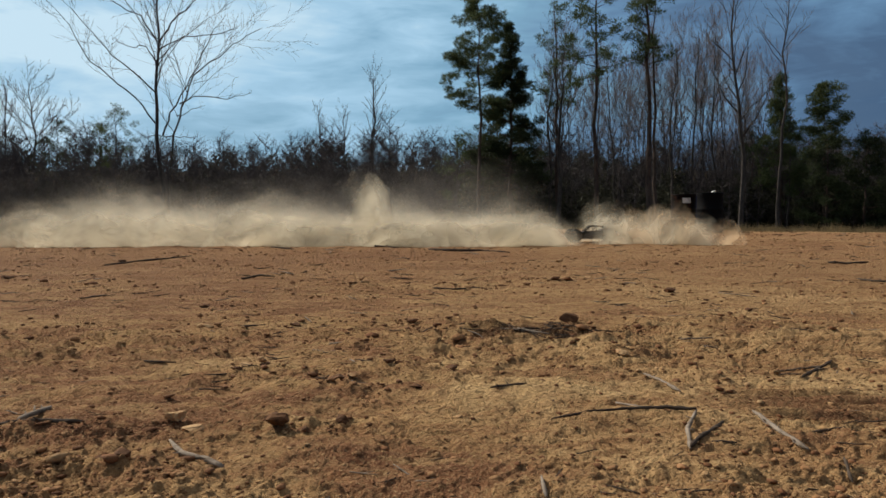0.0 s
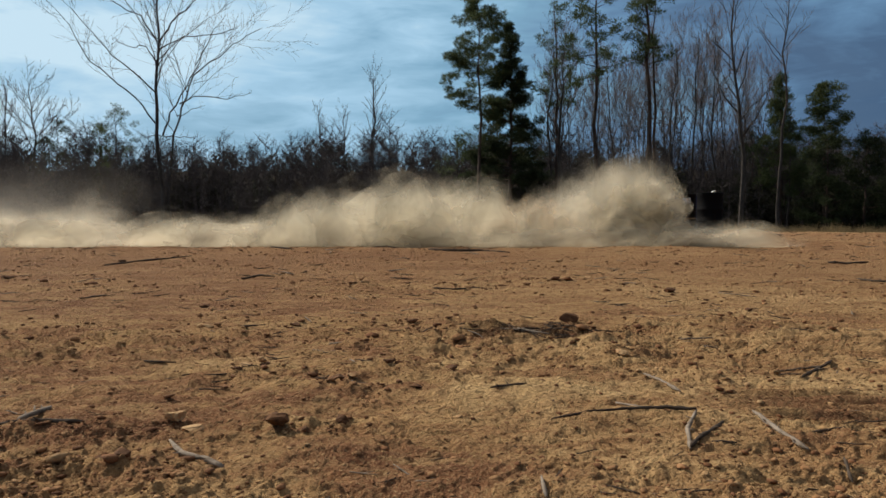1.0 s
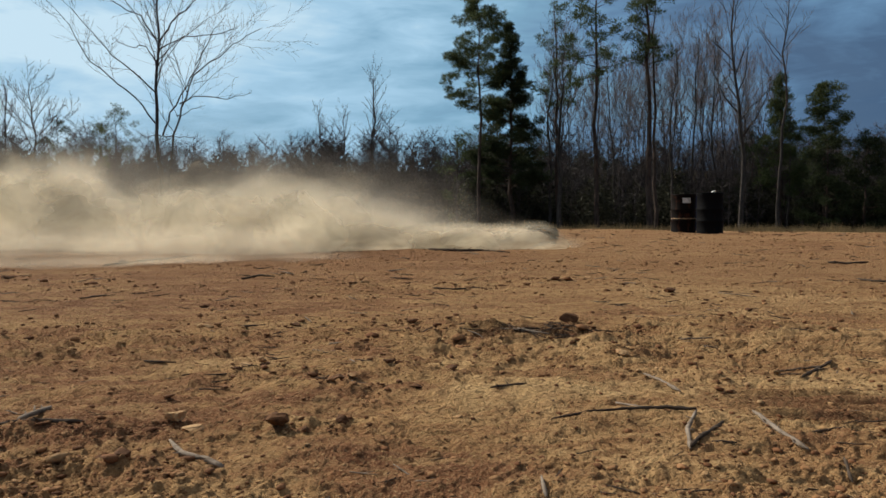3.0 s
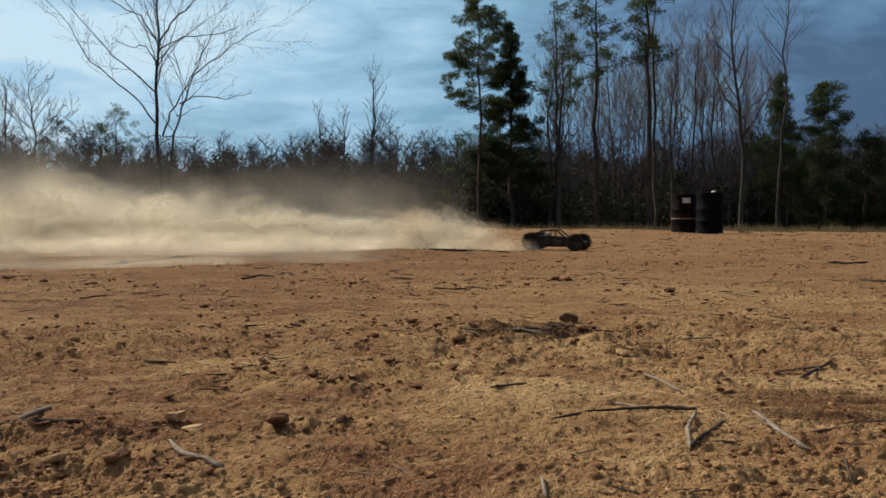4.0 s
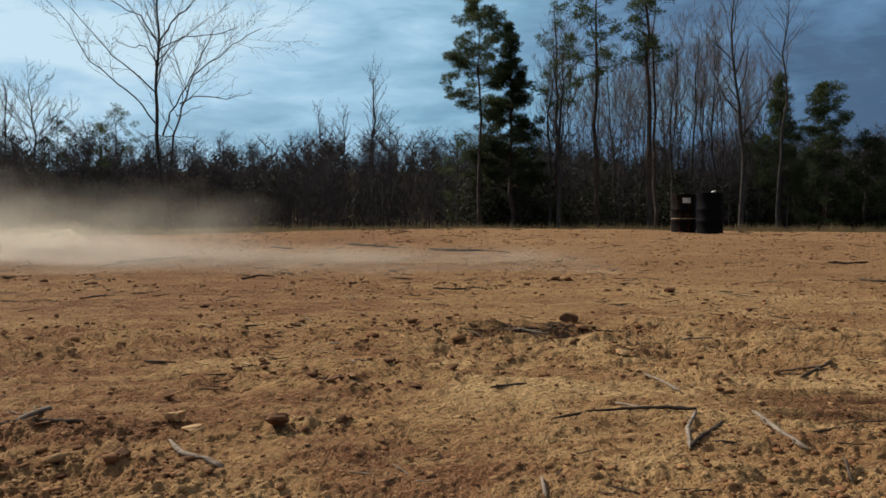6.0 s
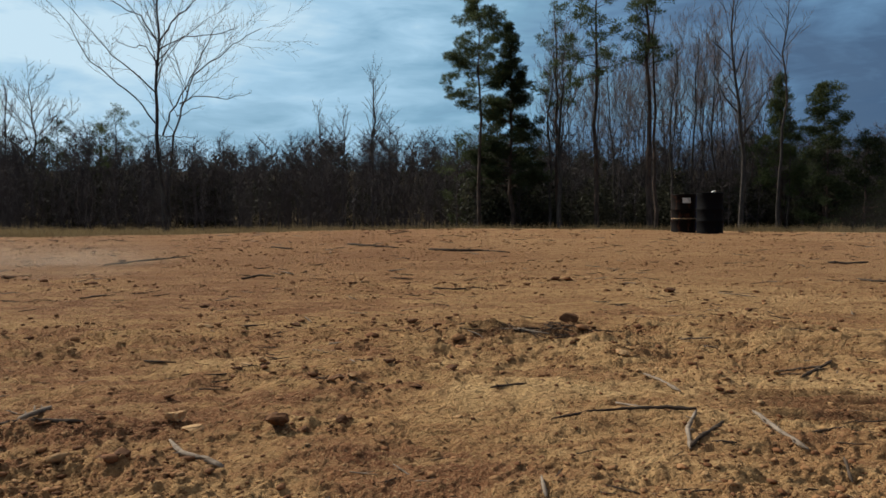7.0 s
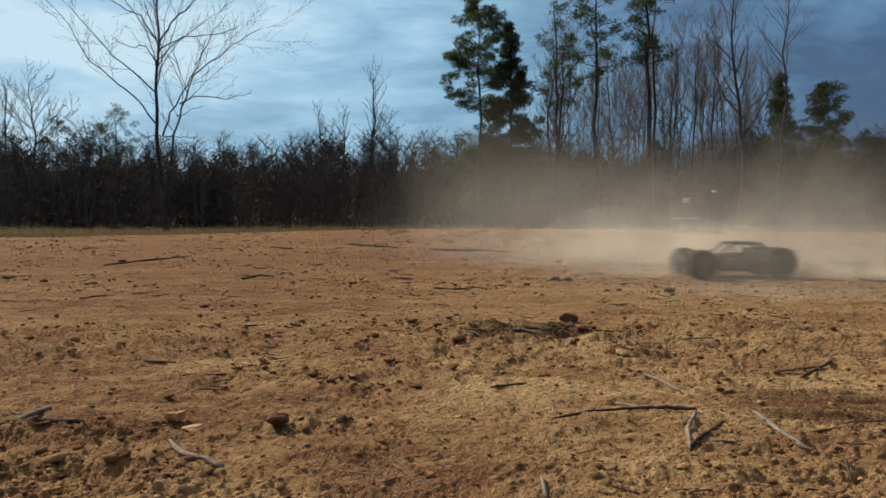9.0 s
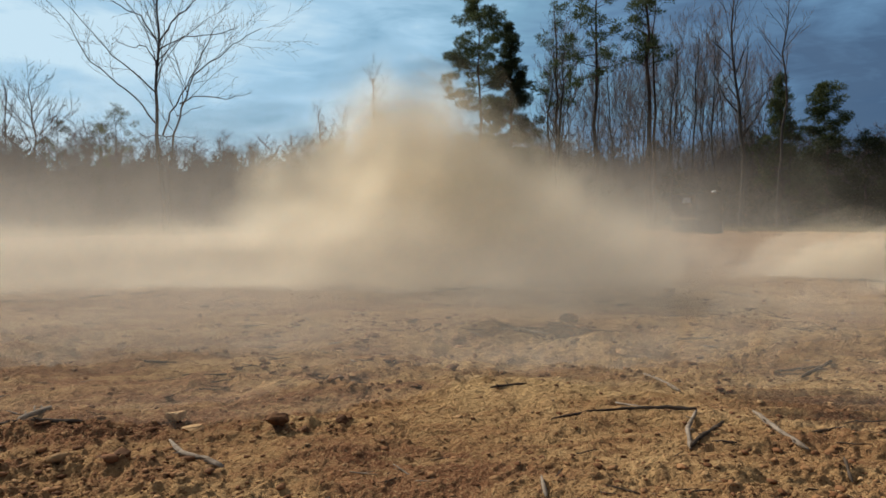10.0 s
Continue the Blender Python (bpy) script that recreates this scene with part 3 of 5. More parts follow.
def triangles(soup):
    tri = []
    for f in soup.f:
        for k in range(1, len(f) - 1):
            tri.append((f[0], f[k], f[k + 1]))
    return np.array([tuple(v) for v in soup.v]), np.array(tri, dtype=np.int64)


def sapling(seed, height=7.0):
    rng = random.Random(seed)
    s = Soup()
    pts = limb_points((0, 0, -0.2), (0, 0, 1), height, 6, rng, 0.05, 0.08)
    s.tube(pts, [0.055 * (1 - 0.13 * i) for i in range(7)], 4, False)
    for k in range(22):
        f = rng.uniform(0.10, 0.98) * 5.99
        i = int(f)
        p = pts[i].lerp(pts[i + 1], f - i)
        a = rng.uniform(0, 6.28)
        sub = limb_points(p, (math.cos(a), math.sin(a), 0.9), rng.uniform(0.7, 1.9), 2, rng, 0.2, 0.05)
        s.tube(sub, [0.022, 0.016, 0.008], 3, False)
        for q in range(11):
            w = sub[0].lerp(sub[1], rng.random()) if rng.random() < 0.5 else sub[1].lerp(sub[2], rng.random())
            s.blade(w, (rng.gauss(0, 1), rng.gauss(0, 1), rng.gauss(0.8, 0.5)), rng.uniform(0.4, 1.0), 0.034, rng)
    return triangles(s)


def bush(seed, height=3.5, wide=1.4, blade=0.24):
    rng = random.Random(seed)
    s = Soup()
    for k in range(720):
        f = rng.random() ** 0.8
        r = wide * (math.sin(math.pi * (0.12 + 0.86 * f)) ** 0.6) * rng.random() ** 0.5
        a = rng.uniform(0, 6.28)
        lump = 1 + 0.25 * math.sin(a * 3 + f * 9 + seed)
        p = (math.cos(a) * r * lump, math.sin(a) * r * lump, f * height * (0.9 + 0.12 * math.sin(a * 2 + seed)))
        s.blade(p, (rng.gauss(0, 1), rng.gauss(0, 1), rng.gauss(0.5, 0.7)), blade * rng.uniform(0.7, 1.5), blade * 0.6, rng)
    return triangles(s)


def scatter(name, templates, spots, mat, label, category):
    vs, fs = [], []
    for x, y, z, scale, turn, pick in spots:
        v, f = templates[pick]
        c, s = math.cos(turn), math.sin(turn)
        w = v * scale
        vs.append(np.stack((w[:, 0] * c - w[:, 1] * s + x, w[:, 0] * s + w[:, 1] * c + y, w[:, 2] + z), 1))
        fs.append(f)
    v, f = merge(vs, fs)
    me = bpy.data.meshes.new(name)
    me.vertices.add(len(v))
    me.vertices.foreach_set("co", v.astype(np.float32).ravel())
    me.loops.add(len(f) * 3)
    me.loops.foreach_set("vertex_index", f.astype(np.int32).ravel())
    me.polygons.add(len(f))
    me.polygons.foreach_set("loop_start", np.arange(0, len(f) * 3, 3, dtype=np.int32))
    me.materials.append(mat)
    me.update(calc_edges=True)
    return tagged(new(name, me), label, category, kind="stuff")


def woods():
    rng = random.Random(8)
    saplings = [sapling(900 + i) for i in range(6)]
    bushes = [bush(950 + i) for i in range(4)]
    spots, low, ever = [], [], []
    for k in range(780):
        y = rng.uniform(54, 84)
        x = rng.uniform(-0.66, 0.66) * y
        tall = 1.02 + 0.18 * noise.noise(Vector((x * 0.09, y * 0.05, 2)))
        spots.append((x, y, lift(x, y), tall * rng.uniform(0.6, 1.0) * (1.2 if rng.random() < 0.06 else 1), rng.uniform(0, 6.28), rng.randrange(6)))
    for k in range(380):
        y = rng.uniform(46, 62)
        x = rng.uniform(-0.64, 0.64) * y
        low.append((x, y, lift(x, y), rng.uniform(0.3, 0.75), rng.uniform(0, 6.28), rng.randrange(6)))
    for k in range(300):
        y = rng.uniform(60, 92)
        x = rng.uniform(-0.66, 0.66) * y
        if x < 0 and rng.random() < 0.35:
            continue
        size = (1.45 + 0.35 * noise.noise(Vector((x * 0.12, y * 0.05, 8)))) * rng.uniform(0.6, 1.0)
        ever.append((x, y, lift(x, y) - 0.3, size, rng.uniform(0, 6.28), rng.randrange(4)))
    for k in range(120):
        y = rng.uniform(47, 60)
        x = rng.uniform(0.02, 0.64) * y
        ever.append((x, y, lift(x, y) - 0.3, rng.uniform(0.5, 1.2), rng.uniform(0, 6.28), rng.randrange(4)))
    scatter("far_woods", saplings, spots, WOODS, "dense leafless woods behind the clearing", "woods")
    scatter("underbrush", saplings, low, WOODS, "tangled leafless underbrush along the wood edge", "brush")
    scatter("evergreen_undergrowth", bushes, ever, BRUSH, "dark evergreen undergrowth in the woods", "undergrowth")


woods()


def grass_tuft(seed):
    rng = random.Random(seed)
    s = Soup()
    for k in range(26):
        a = rng.uniform(0, 6.28)
        r = rng.uniform(0, 0.16)
        s.blade((math.cos(a) * r, math.sin(a) * r, 0), (rng.gauss(0, 0.35), rng.gauss(0, 0.35), 1), rng.uniform(0.2, 0.5), 0.018, rng)
    return triangles(s)


def dry_grass():
    rng = random.Random(21)
    kinds = [grass_tuft(40 + i) for i in range(4)]
    spots = []
    for k in range(3600):
        y = rng.uniform(25.5, 47)
        x = rng.uniform(-0.62, 0.62) * y
        if noise.noise(Vector((x * 0.25, y * 0.25, 3))) < (-0.05 if x > -4 else -0.5):
            continue
        spots.append((x, y, lift(x, y) - 0.02, rng.uniform(0.5, 1.25), rng.uniform(0, 6.28), rng.randrange(4)))
    scatter("dry_grass", kinds, spots, DRY_GRASS, "dead straw-coloured grass along the wood edge", "grass")


dry_grass()


# ---------- steel drums ----------
def rust_paint(name, paint, rust, amount):
    m, n = material(name)
    v = coords(n)
    blot = n.noise(v, 5.0, 6.0, 0.65, 0.4)
    streak = n.noise(n.add("ShaderNodeMapping", Vector=v, Scale=(14, 14, 2)).outputs[0], 1.0, 4.0)
    fac = n.span(n.math("ADD", n.math("MULTIPLY", blot, 0.6), n.math("MULTIPLY", streak, 0.4)), 0.55 - amount, 0.62 - amount * 0.5, 0.0, 1.0)
    surface(n, n.mix(fac, paint, rust), 0.75, blot, 0.25, 0.004, spec=0.05)
    return m


def lathe(profile, n=28):
    bm = bmesh.new()
    rings = [[bm.verts.new((r * math.cos(2 * math.pi * k / n), r * math.sin(2 * math.pi * k / n), z)) for k in range(n)] for r, z in profile]
    for a, b in zip(rings, rings[1:]):
        for k in range(n):
            bm.faces.new((a[k], a[(k + 1) % n], b[(k + 1) % n], b[k]))
    bm.faces.new(list(reversed(rings[0])))
    bm.faces.new(rings[-1])
    return bm


def steel_drum(x, y, turn, label, mat, band=None, sticker=False, scale=1.0, rag=False):
    top = empty("steel_drum", label, "drum", "drums at the field edge", m=pose(x, y, ground_z(x, y) - 0.012, 0, 0, turn))
    r, h = 0.275 * scale, 0.875 * scale
    prof = [(r * 0.97, 0), (r, 0.012), (r, 0.03), (r * 0.975, 0.045)]
    for z in (0.32, 0.60):
        prof += [(r * 0.975, h * z - 0.03), (r * 1.015, h * z - 0.008), (r * 1.015, h * z + 0.008), (r * 0.975, h * z + 0.03)]
    prof += [(r * 0.975, h - 0.045), (r, h - 0.03)]
    part("shell", lathe(prof), mat, top, smooth=True)
    part("rim", lathe([(r * 0.985, h - 0.03), (r * 1.015, h - 0.024), (r * 1.015, h - 0.004), (r * 0.985, h), (r * 0.95, h - 0.002)]), mat, top, smooth=True)
    part("lid", lathe([(r * 0.95, h - 0.03), (r * 0.95, h - 0.022), (r * 0.90, h - 0.018), (r * 0.88, h - 0.022)]), mat, top)
    plug = lathe([(0.03, h - 0.022), (0.034, h - 0.004), (0.026, h)], 10)
    bmesh.ops.translate(plug, verts=plug.verts, vec=(r * 0.6, 0, 0))
    part("bung", plug, mat, top)
    if band:
        part("painted_band", lathe([(r * 0.99, h * 0.36), (r * 0.99, h * 0.385)]), band, top, "worn yellowish band")
    if rag:
        scrap = clod_mesh(5, 2, 0.6)
        for v in scrap.verts:
            v.co = Vector((v.co.x * 0.075 - 0.12, v.co.y * 0.06 - 0.16, v.co.z * 0.06 + h + 0.01))
        part("plastic_scrap", scrap, STICKER, top, "crumpled pale plastic scrap on the lid")
    if sticker:
        bm = bmesh.new()
        a0, a1, n = radians(-112), radians(-74), 8
        rows = []
        for z in (h - 0.20, h - 0.085):
            for rr in (r * 0.982, r * 0.99):
                rows.append([bm.verts.new((rr * math.cos(a0 + (a1 - a0) * k / n), rr * math.sin(a0 + (a1 - a0) * k / n), z)) for k in range(n + 1)])
        for a, b in ((0, 1), (1, 3), (3, 2), (2, 0)):
            for k in range(n):
                bm.faces.new((rows[a][k], rows[a][k + 1], rows[b][k + 1], rows[b][k]))
        part("sticker", bm, STICKER, top, "faded white paper sticker")
    return top


STICKER = make_plain("faded_paper", (0.62, 0.60, 0.56), (0.40, 0.38, 0.34), 0.8, scale=20)
BAND = make_plain("faded_yellow_paint", (0.40, 0.28, 0.13), (0.20, 0.11, 0.06), 0.7, scale=20)
steel_drum(5.480, 17.509, 0, "dark rusty steel drum with a pale sticker, on bare dirt",
           rust_paint("rusty_brown_paint", (0.007, 0.005, 0.004), (0.040, 0.016, 0.009), 0.02), BAND, True)
steel_drum(5.880, 16.934, 40, "black steel drum standing beside a rusty one",
           rust_paint("black_paint", (0.004, 0.004, 0.0045), (0.014, 0.008, 0.006), -0.03), None, False, 1.04, True)
steel_drum(6.167, 18.997, 80, "dark blue steel drum behind two darker ones",
           rust_paint("blue_paint", (0.012, 0.020, 0.055), (0.05, 0.03, 0.02), -0.02), None, False, 1.0)


# ---------- model buggy ----------
RUBBER = make_plain("dusty_rubber", (0.014, 0.012, 0.011), (0.055, 0.038, 0.025), 0.9, scale=14, spec=0.1)
RIM = make_plain("rim_plastic", (0.02, 0.018, 0.017), (0.07, 0.05, 0.034), 0.7, scale=20, spec=0.15)
SHELL = make_plain("dusty_black_shell", (0.016, 0.013, 0.012), (0.055, 0.036, 0.024), 0.75, scale=7, spec=0.15)
CAGE = make_plain("black_tube", (0.012, 0.011, 0.010), (0.045, 0.032, 0.022), 0.75, scale=12, spec=0.15)
ALLOY = make_plain("alloy", (0.10, 0.09, 0.08), (0.14, 0.10, 0.07), 0.6, 0.4, scale=20)
PALE = make_plain("pale_panel", (0.55, 0.53, 0.50), (0.35, 0.30, 0.24), 0.5, scale=14)


def loft(sections, bevel=0.0):
    """A closed hull through rectangular cross sections (x, half width at the bottom, at the top, z0, z1)."""
    bm = bmesh.new()
    rings = []
    for x, w0, w1, z0, z1 in sections:
        rings.append([bm.verts.new(c) for c in ((x, -w0, z0), (x, w0, z0), (x, w1, z1), (x, -w1, z1))])
    for a, b in zip(rings, rings[1:]):
        for k in range(4):
            bm.faces.new((a[k], b[k], b[(k + 1) % 4], a[(k + 1) % 4]))
    bm.faces.new(rings[0])
    bm.faces.new(list(reversed(rings[-1])))
    bmesh.ops.recalc_face_normals(bm, faces=bm.faces)
    if bevel:
        bmesh.ops.bevel(bm, geom=list(bm.edges), offset=bevel, segments=2, affect="EDGES")
    return bm


def tube_part(name, lines, r, mat, parent, label=""):
    s = Soup()
    for pts in lines:
        s.tube(pts, [r] * len(pts), 8)
    return mesh_object(name, s.v, s.f, mat, parent, label, smooth=True)


def wheel(x, y, r, w, car):
    hub = mesh_object("wheel", *wheel_mesh(r, w, "hub"), RIM, car, smooth=False)
    mesh_object("tyre", *wheel_mesh(r, w, "tyre"), RUBBER, hub, "knobby rubber tyre caked with dust", smooth=False)
    mesh_object("rim", *wheel_mesh(r, w, "rim"), RIM, hub)
    return hub, Vector((x, y, r))


def wheel_mesh(r, w, what):
    s = Soup()
    h = w / 2
    if what == "hub":
        s.tube([(0, -h * 0.7, 0), (0, h * 0.7, 0)], [r * 0.16, r * 0.16], 10)
    elif what == "rim":
        prof = [(r * 0.15, h * 0.35), (r * 0.5, h * 0.55), (r * 0.6, h * 0.95), (r * 0.62, h * 0.9), (r * 0.55, 0), (r * 0.62, -h * 0.9),
                (r * 0.6, -h * 0.95), (r * 0.5, -h * 0.55), (r * 0.15, -h * 0.35)]
        spin(s, prof, 20)
        for k in range(6):
            a = k * math.pi / 3
            s.tube([(math.cos(a) * r * 0.12, h * 0.5, math.sin(a) * r * 0.12), (math.cos(a) * r * 0.52, h * 0.62, math.sin(a) * r * 0.52)], [r * 0.07, r * 0.05], 5)
    else:
        prof = [(r * 0.60, h * 0.85), (r * 0.72, h), (r * 0.88, h * 0.98), (r * 0.95, h * 0.78), (r * 0.955, 0), (r * 0.95, -h * 0.78),
                (r * 0.88, -h * 0.98), (r * 0.72, -h), (r * 0.60, -h * 0.85)]
        spin(s, prof, 28)
        for k in range(22):
            a = 2 * math.pi * k / 22
            for row, off in ((-0.62, 0.0), (0.0, 0.5), (0.62, 0.0)):
                t = a + off * 2 * math.pi / 22
                knob(s, t, r * 0.94, row * h, r * 0.075, r * 0.10, h * 0.26)
    return s.v, s.f


def spin(s, prof, n):
    base = len(s.v)
    for k in range(n):
        a = 2 * math.pi * k / n
        for q, y in prof:
            s.v.append(Vector((q * math.cos(a), y, q * math.sin(a))))
    m = len(prof)
    for k in range(n):
        for i in range(m - 1):
            p, q = base + k * m + i, base + ((k + 1) % n) * m + i
            s.f.append((p, p + 1, q + 1, q))


def knob(s, a, r, y, high, long, wide):
    u, t = Vector((math.cos(a), 0, math.sin(a))), Vector((-math.sin(a), 0, math.cos(a)))
    b = len(s.v)
    for q, shrink in ((0, 1.0), (high, 0.75)):
        for i, j in ((-1, -1), (1, -1), (1, 1), (-1, 1)):
            s.v.append(u * (r + q) + t * (i * long * 0.5 * shrink) + Vector((0, y + j * wide * shrink, 0)))
    for f in ((4, 5, 6, 7), (0, 1, 5, 4), (1, 2, 6, 5), (2, 3, 7, 6), (3, 0, 4, 7)):
        s.f.append(tuple(b + k for k in f))


def build_buggy():
    car = empty("model_buggy", "dusty black large-scale model buggy with knobby tyres", "model car")
    part("chassis", loft([(-0.34, 0.07, 0.07, 0.055, 0.068), (-0.2, 0.10, 0.10, 0.05, 0.065), (0.15, 0.10, 0.10, 0.05, 0.065),
                          (0.32, 0.05, 0.05, 0.065, 0.078)], 0.003), ALLOY, car, "scuffed alloy chassis plate")
    part("body", loft([(-0.36, 0.10, 0.09, 0.085, 0.165), (-0.26, 0.125, 0.115, 0.07, 0.190), (-0.16, 0.145, 0.13, 0.065, 0.185),
                       (0.04, 0.145, 0.13, 0.065, 0.180), (0.18, 0.095, 0.080, 0.070, 0.165), (0.31, 0.050, 0.040, 0.075, 0.140),
                       (0.40, 0.034, 0.03, 0.085, 0.115)], 0.010), SHELL, car)
    for y in (-1, 1):
        pod = loft([(-0.17, 0.035, 0.025, 0.07, 0.15), (0.00, 0.040, 0.03, 0.065, 0.155), (0.12, 0.02, 0.015, 0.07, 0.125)], 0.008)
        bmesh.ops.translate(pod, verts=pod.verts, vec=(0, y * 0.165, 0))
        part("side_pod", pod, SHELL, car)
        rack = loft([(-0.40, 0.055, 0.045, 0.185, 0.205), (-0.24, 0.055, 0.045, 0.190, 0.215)], 0.006)
        bmesh.ops.translate(rack, verts=rack.verts, vec=(0, y * 0.14, 0))
        part("rear_fender", rack, SHELL, car)
    part("roof", loft([(-0.17, 0.085, 0.08, 0.258, 0.266), (-0.02, 0.09, 0.085, 0.262, 0.272), (0.04, 0.085, 0.08, 0.252, 0.262)], 0.003), SHELL, car)
    part("seat", loft([(-0.15, 0.07, 0.06, 0.12, 0.225), (-0.11, 0.07, 0.06, 0.12, 0.215)], 0.006), PALE, car, "pale interior panel")
    part("hood_panel", loft([(0.10, 0.07, 0.065, 0.155, 0.162), (0.24, 0.05, 0.045, 0.135, 0.142)], 0.002), PALE, car, "pale scuffed panel")
    for y in (-1, 1):
        tube_part("cage_side", [[(-0.30, y * 0.085, 0.14), (-0.18, y * 0.092, 0.255), (0.03, y * 0.092, 0.258), (0.15, y * 0.10, 0.155), (0.32, y * 0.045, 0.13)],
                                [(-0.06, y * 0.118, 0.155), (-0.04, y * 0.092, 0.262)]], 0.011, CAGE, car)
        tube_part("nerf_bar", [[(-0.16, y * 0.12, 0.085), (-0.12, y * 0.19, 0.085), (0.10, y * 0.18, 0.085), (0.14, y * 0.11, 0.085)]], 0.009, CAGE, car)
    tube_part("front_bumper", [[(0.33, -0.05, 0.08), (0.42, -0.075, 0.10), (0.42, 0.075, 0.10), (0.33, 0.05, 0.08)],
                               [(0.36, -0.04, 0.12), (0.42, -0.075, 0.10)], [(0.36, 0.04, 0.12), (0.42, 0.075, 0.10)]], 0.009, CAGE, car)
    tube_part("rear_bumper", [[(-0.33, -0.07, 0.08), (-0.42, -0.09, 0.12), (-0.42, 0.09, 0.12), (-0.33, 0.07, 0.08)],
                              [(-0.30, -0.08, 0.16), (-0.42, -0.09, 0.12)], [(-0.30, 0.08, 0.16), (-0.42, 0.09, 0.12)]], 0.009, CAGE, car)
    part("engine", loft([(-0.29, 0.05, 0.05, 0.10, 0.19), (-0.20, 0.055, 0.05, 0.10, 0.20)], 0.01), ALLOY, car)
    part("exhaust", lathe([(0.018, 0.15), (0.03, 0.16), (0.03, 0.22), (0.018, 0.23)], 12), ALLOY, car).location = (-0.31, 0.05, -0.02)
    part("wing", loft([(-0.36, 0.13, 0.13, 0.212, 0.218), (-0.27, 0.13, 0.13, 0.222, 0.230)], 0.002), SHELL, car)
    for y in (-0.06, 0.06):
        tube_part("wing_mount", [[(-0.28, y, 0.16), (-0.31, y, 0.216)]], 0.006, CAGE, car)
    wheels = []
    for x, r, w in ((-0.285, 0.117, 0.120), (0.290, 0.108, 0.100)):
        for y in (-1, 1):
            wheels.append(wheel(x, y * (0.25 - w / 2), r, w, car))
            tube_part("suspension_arm", [[(x - 0.04, y * 0.07, 0.075), (x, y * 0.17, r - 0.01)], [(x + 0.04, y * 0.07, 0.075), (x, y * 0.17, r - 0.01)]], 0.007, ALLOY, car)
            tube_part("shock", [[(x, y * 0.15, r), (x + (0.02 if x < 0 else -0.02), y * 0.085, 0.175)]], 0.014, ALLOY, car)
    return car, wheels


BUGGY, WHEELS = build_buggy()


# ---------- dirt clods, stones, sticks ----------
def clod_arrays(seed, detail):
    bm = clod_mesh(seed, detail, 0.5)
    bm.verts.index_update()
    rng = random.Random(seed + 3)
    v = np.array([tuple(a.co) for a in bm.verts]) * (rng.uniform(0.9, 1.6), rng.uniform(0.7, 1.1), rng.uniform(0.6, 1.1))
    f = np.array([[a.index for a in b.verts] for b in bm.faces], dtype=np.int64)
    bm.free()
    return v, f


def scatter_clods():
    rng = random.Random(5)
    kinds = [clod_arrays(i, 1 if i < 7 else 2) for i in range(8)]
    spots = []
    for k in range(42000):
        y = 1.05 * (20 / 1.05) ** (rng.random() ** 1.15)
        x = rng.uniform(-0.62, 0.62) * y
        q = noise.noise(Vector((x, y, 0)) * 0.9 + Vector((31, 7, 0))) + 0.15 + (0.65 * churned(x, y) if y < 6 else 0)
        if rng.random() > 0.14 + 0.8 * max(0.0, q):
            continue
        size = min(0.013 * (0.75 + 0.12 * y), 0.0018 * (0.5 + rng.expovariate(0.9)) * (0.75 + 0.33 * y))
        if q > 0.7 and rng.random() < 0.10:
            size *= 2.0
        spots.append((x, y, ground_z(x, y) + size * 0.2, size, rng.uniform(0, 6.28), rng.randrange(8)))
    scatter("dirt_clods", kinds, spots, CLOD, "scattered crumbs and clods of dry reddish clay", "clods")


scatter_clods()


def dirt_lump(x, y, size, seed, label, mat=None, flat=1.0):
    bm = clod_mesh(seed, 3, 0.5)
    for v in bm.verts:
        v.co = Vector((v.co.x * size, v.co.y * size, v.co.z * size * flat))
    me = bpy.data.meshes.new("dirt_clod")
    bm.to_mesh(me)
    bm.free()
    me.materials.append(mat or CLOD)
    ob = new("dirt_clod", me)
    ob.matrix_world = pose(x, y, ground_z(x, y) + size * 0.40 * flat, 0, 0, seed * 47)
    return tagged(ob, label, "clod", "larger clods on the field")


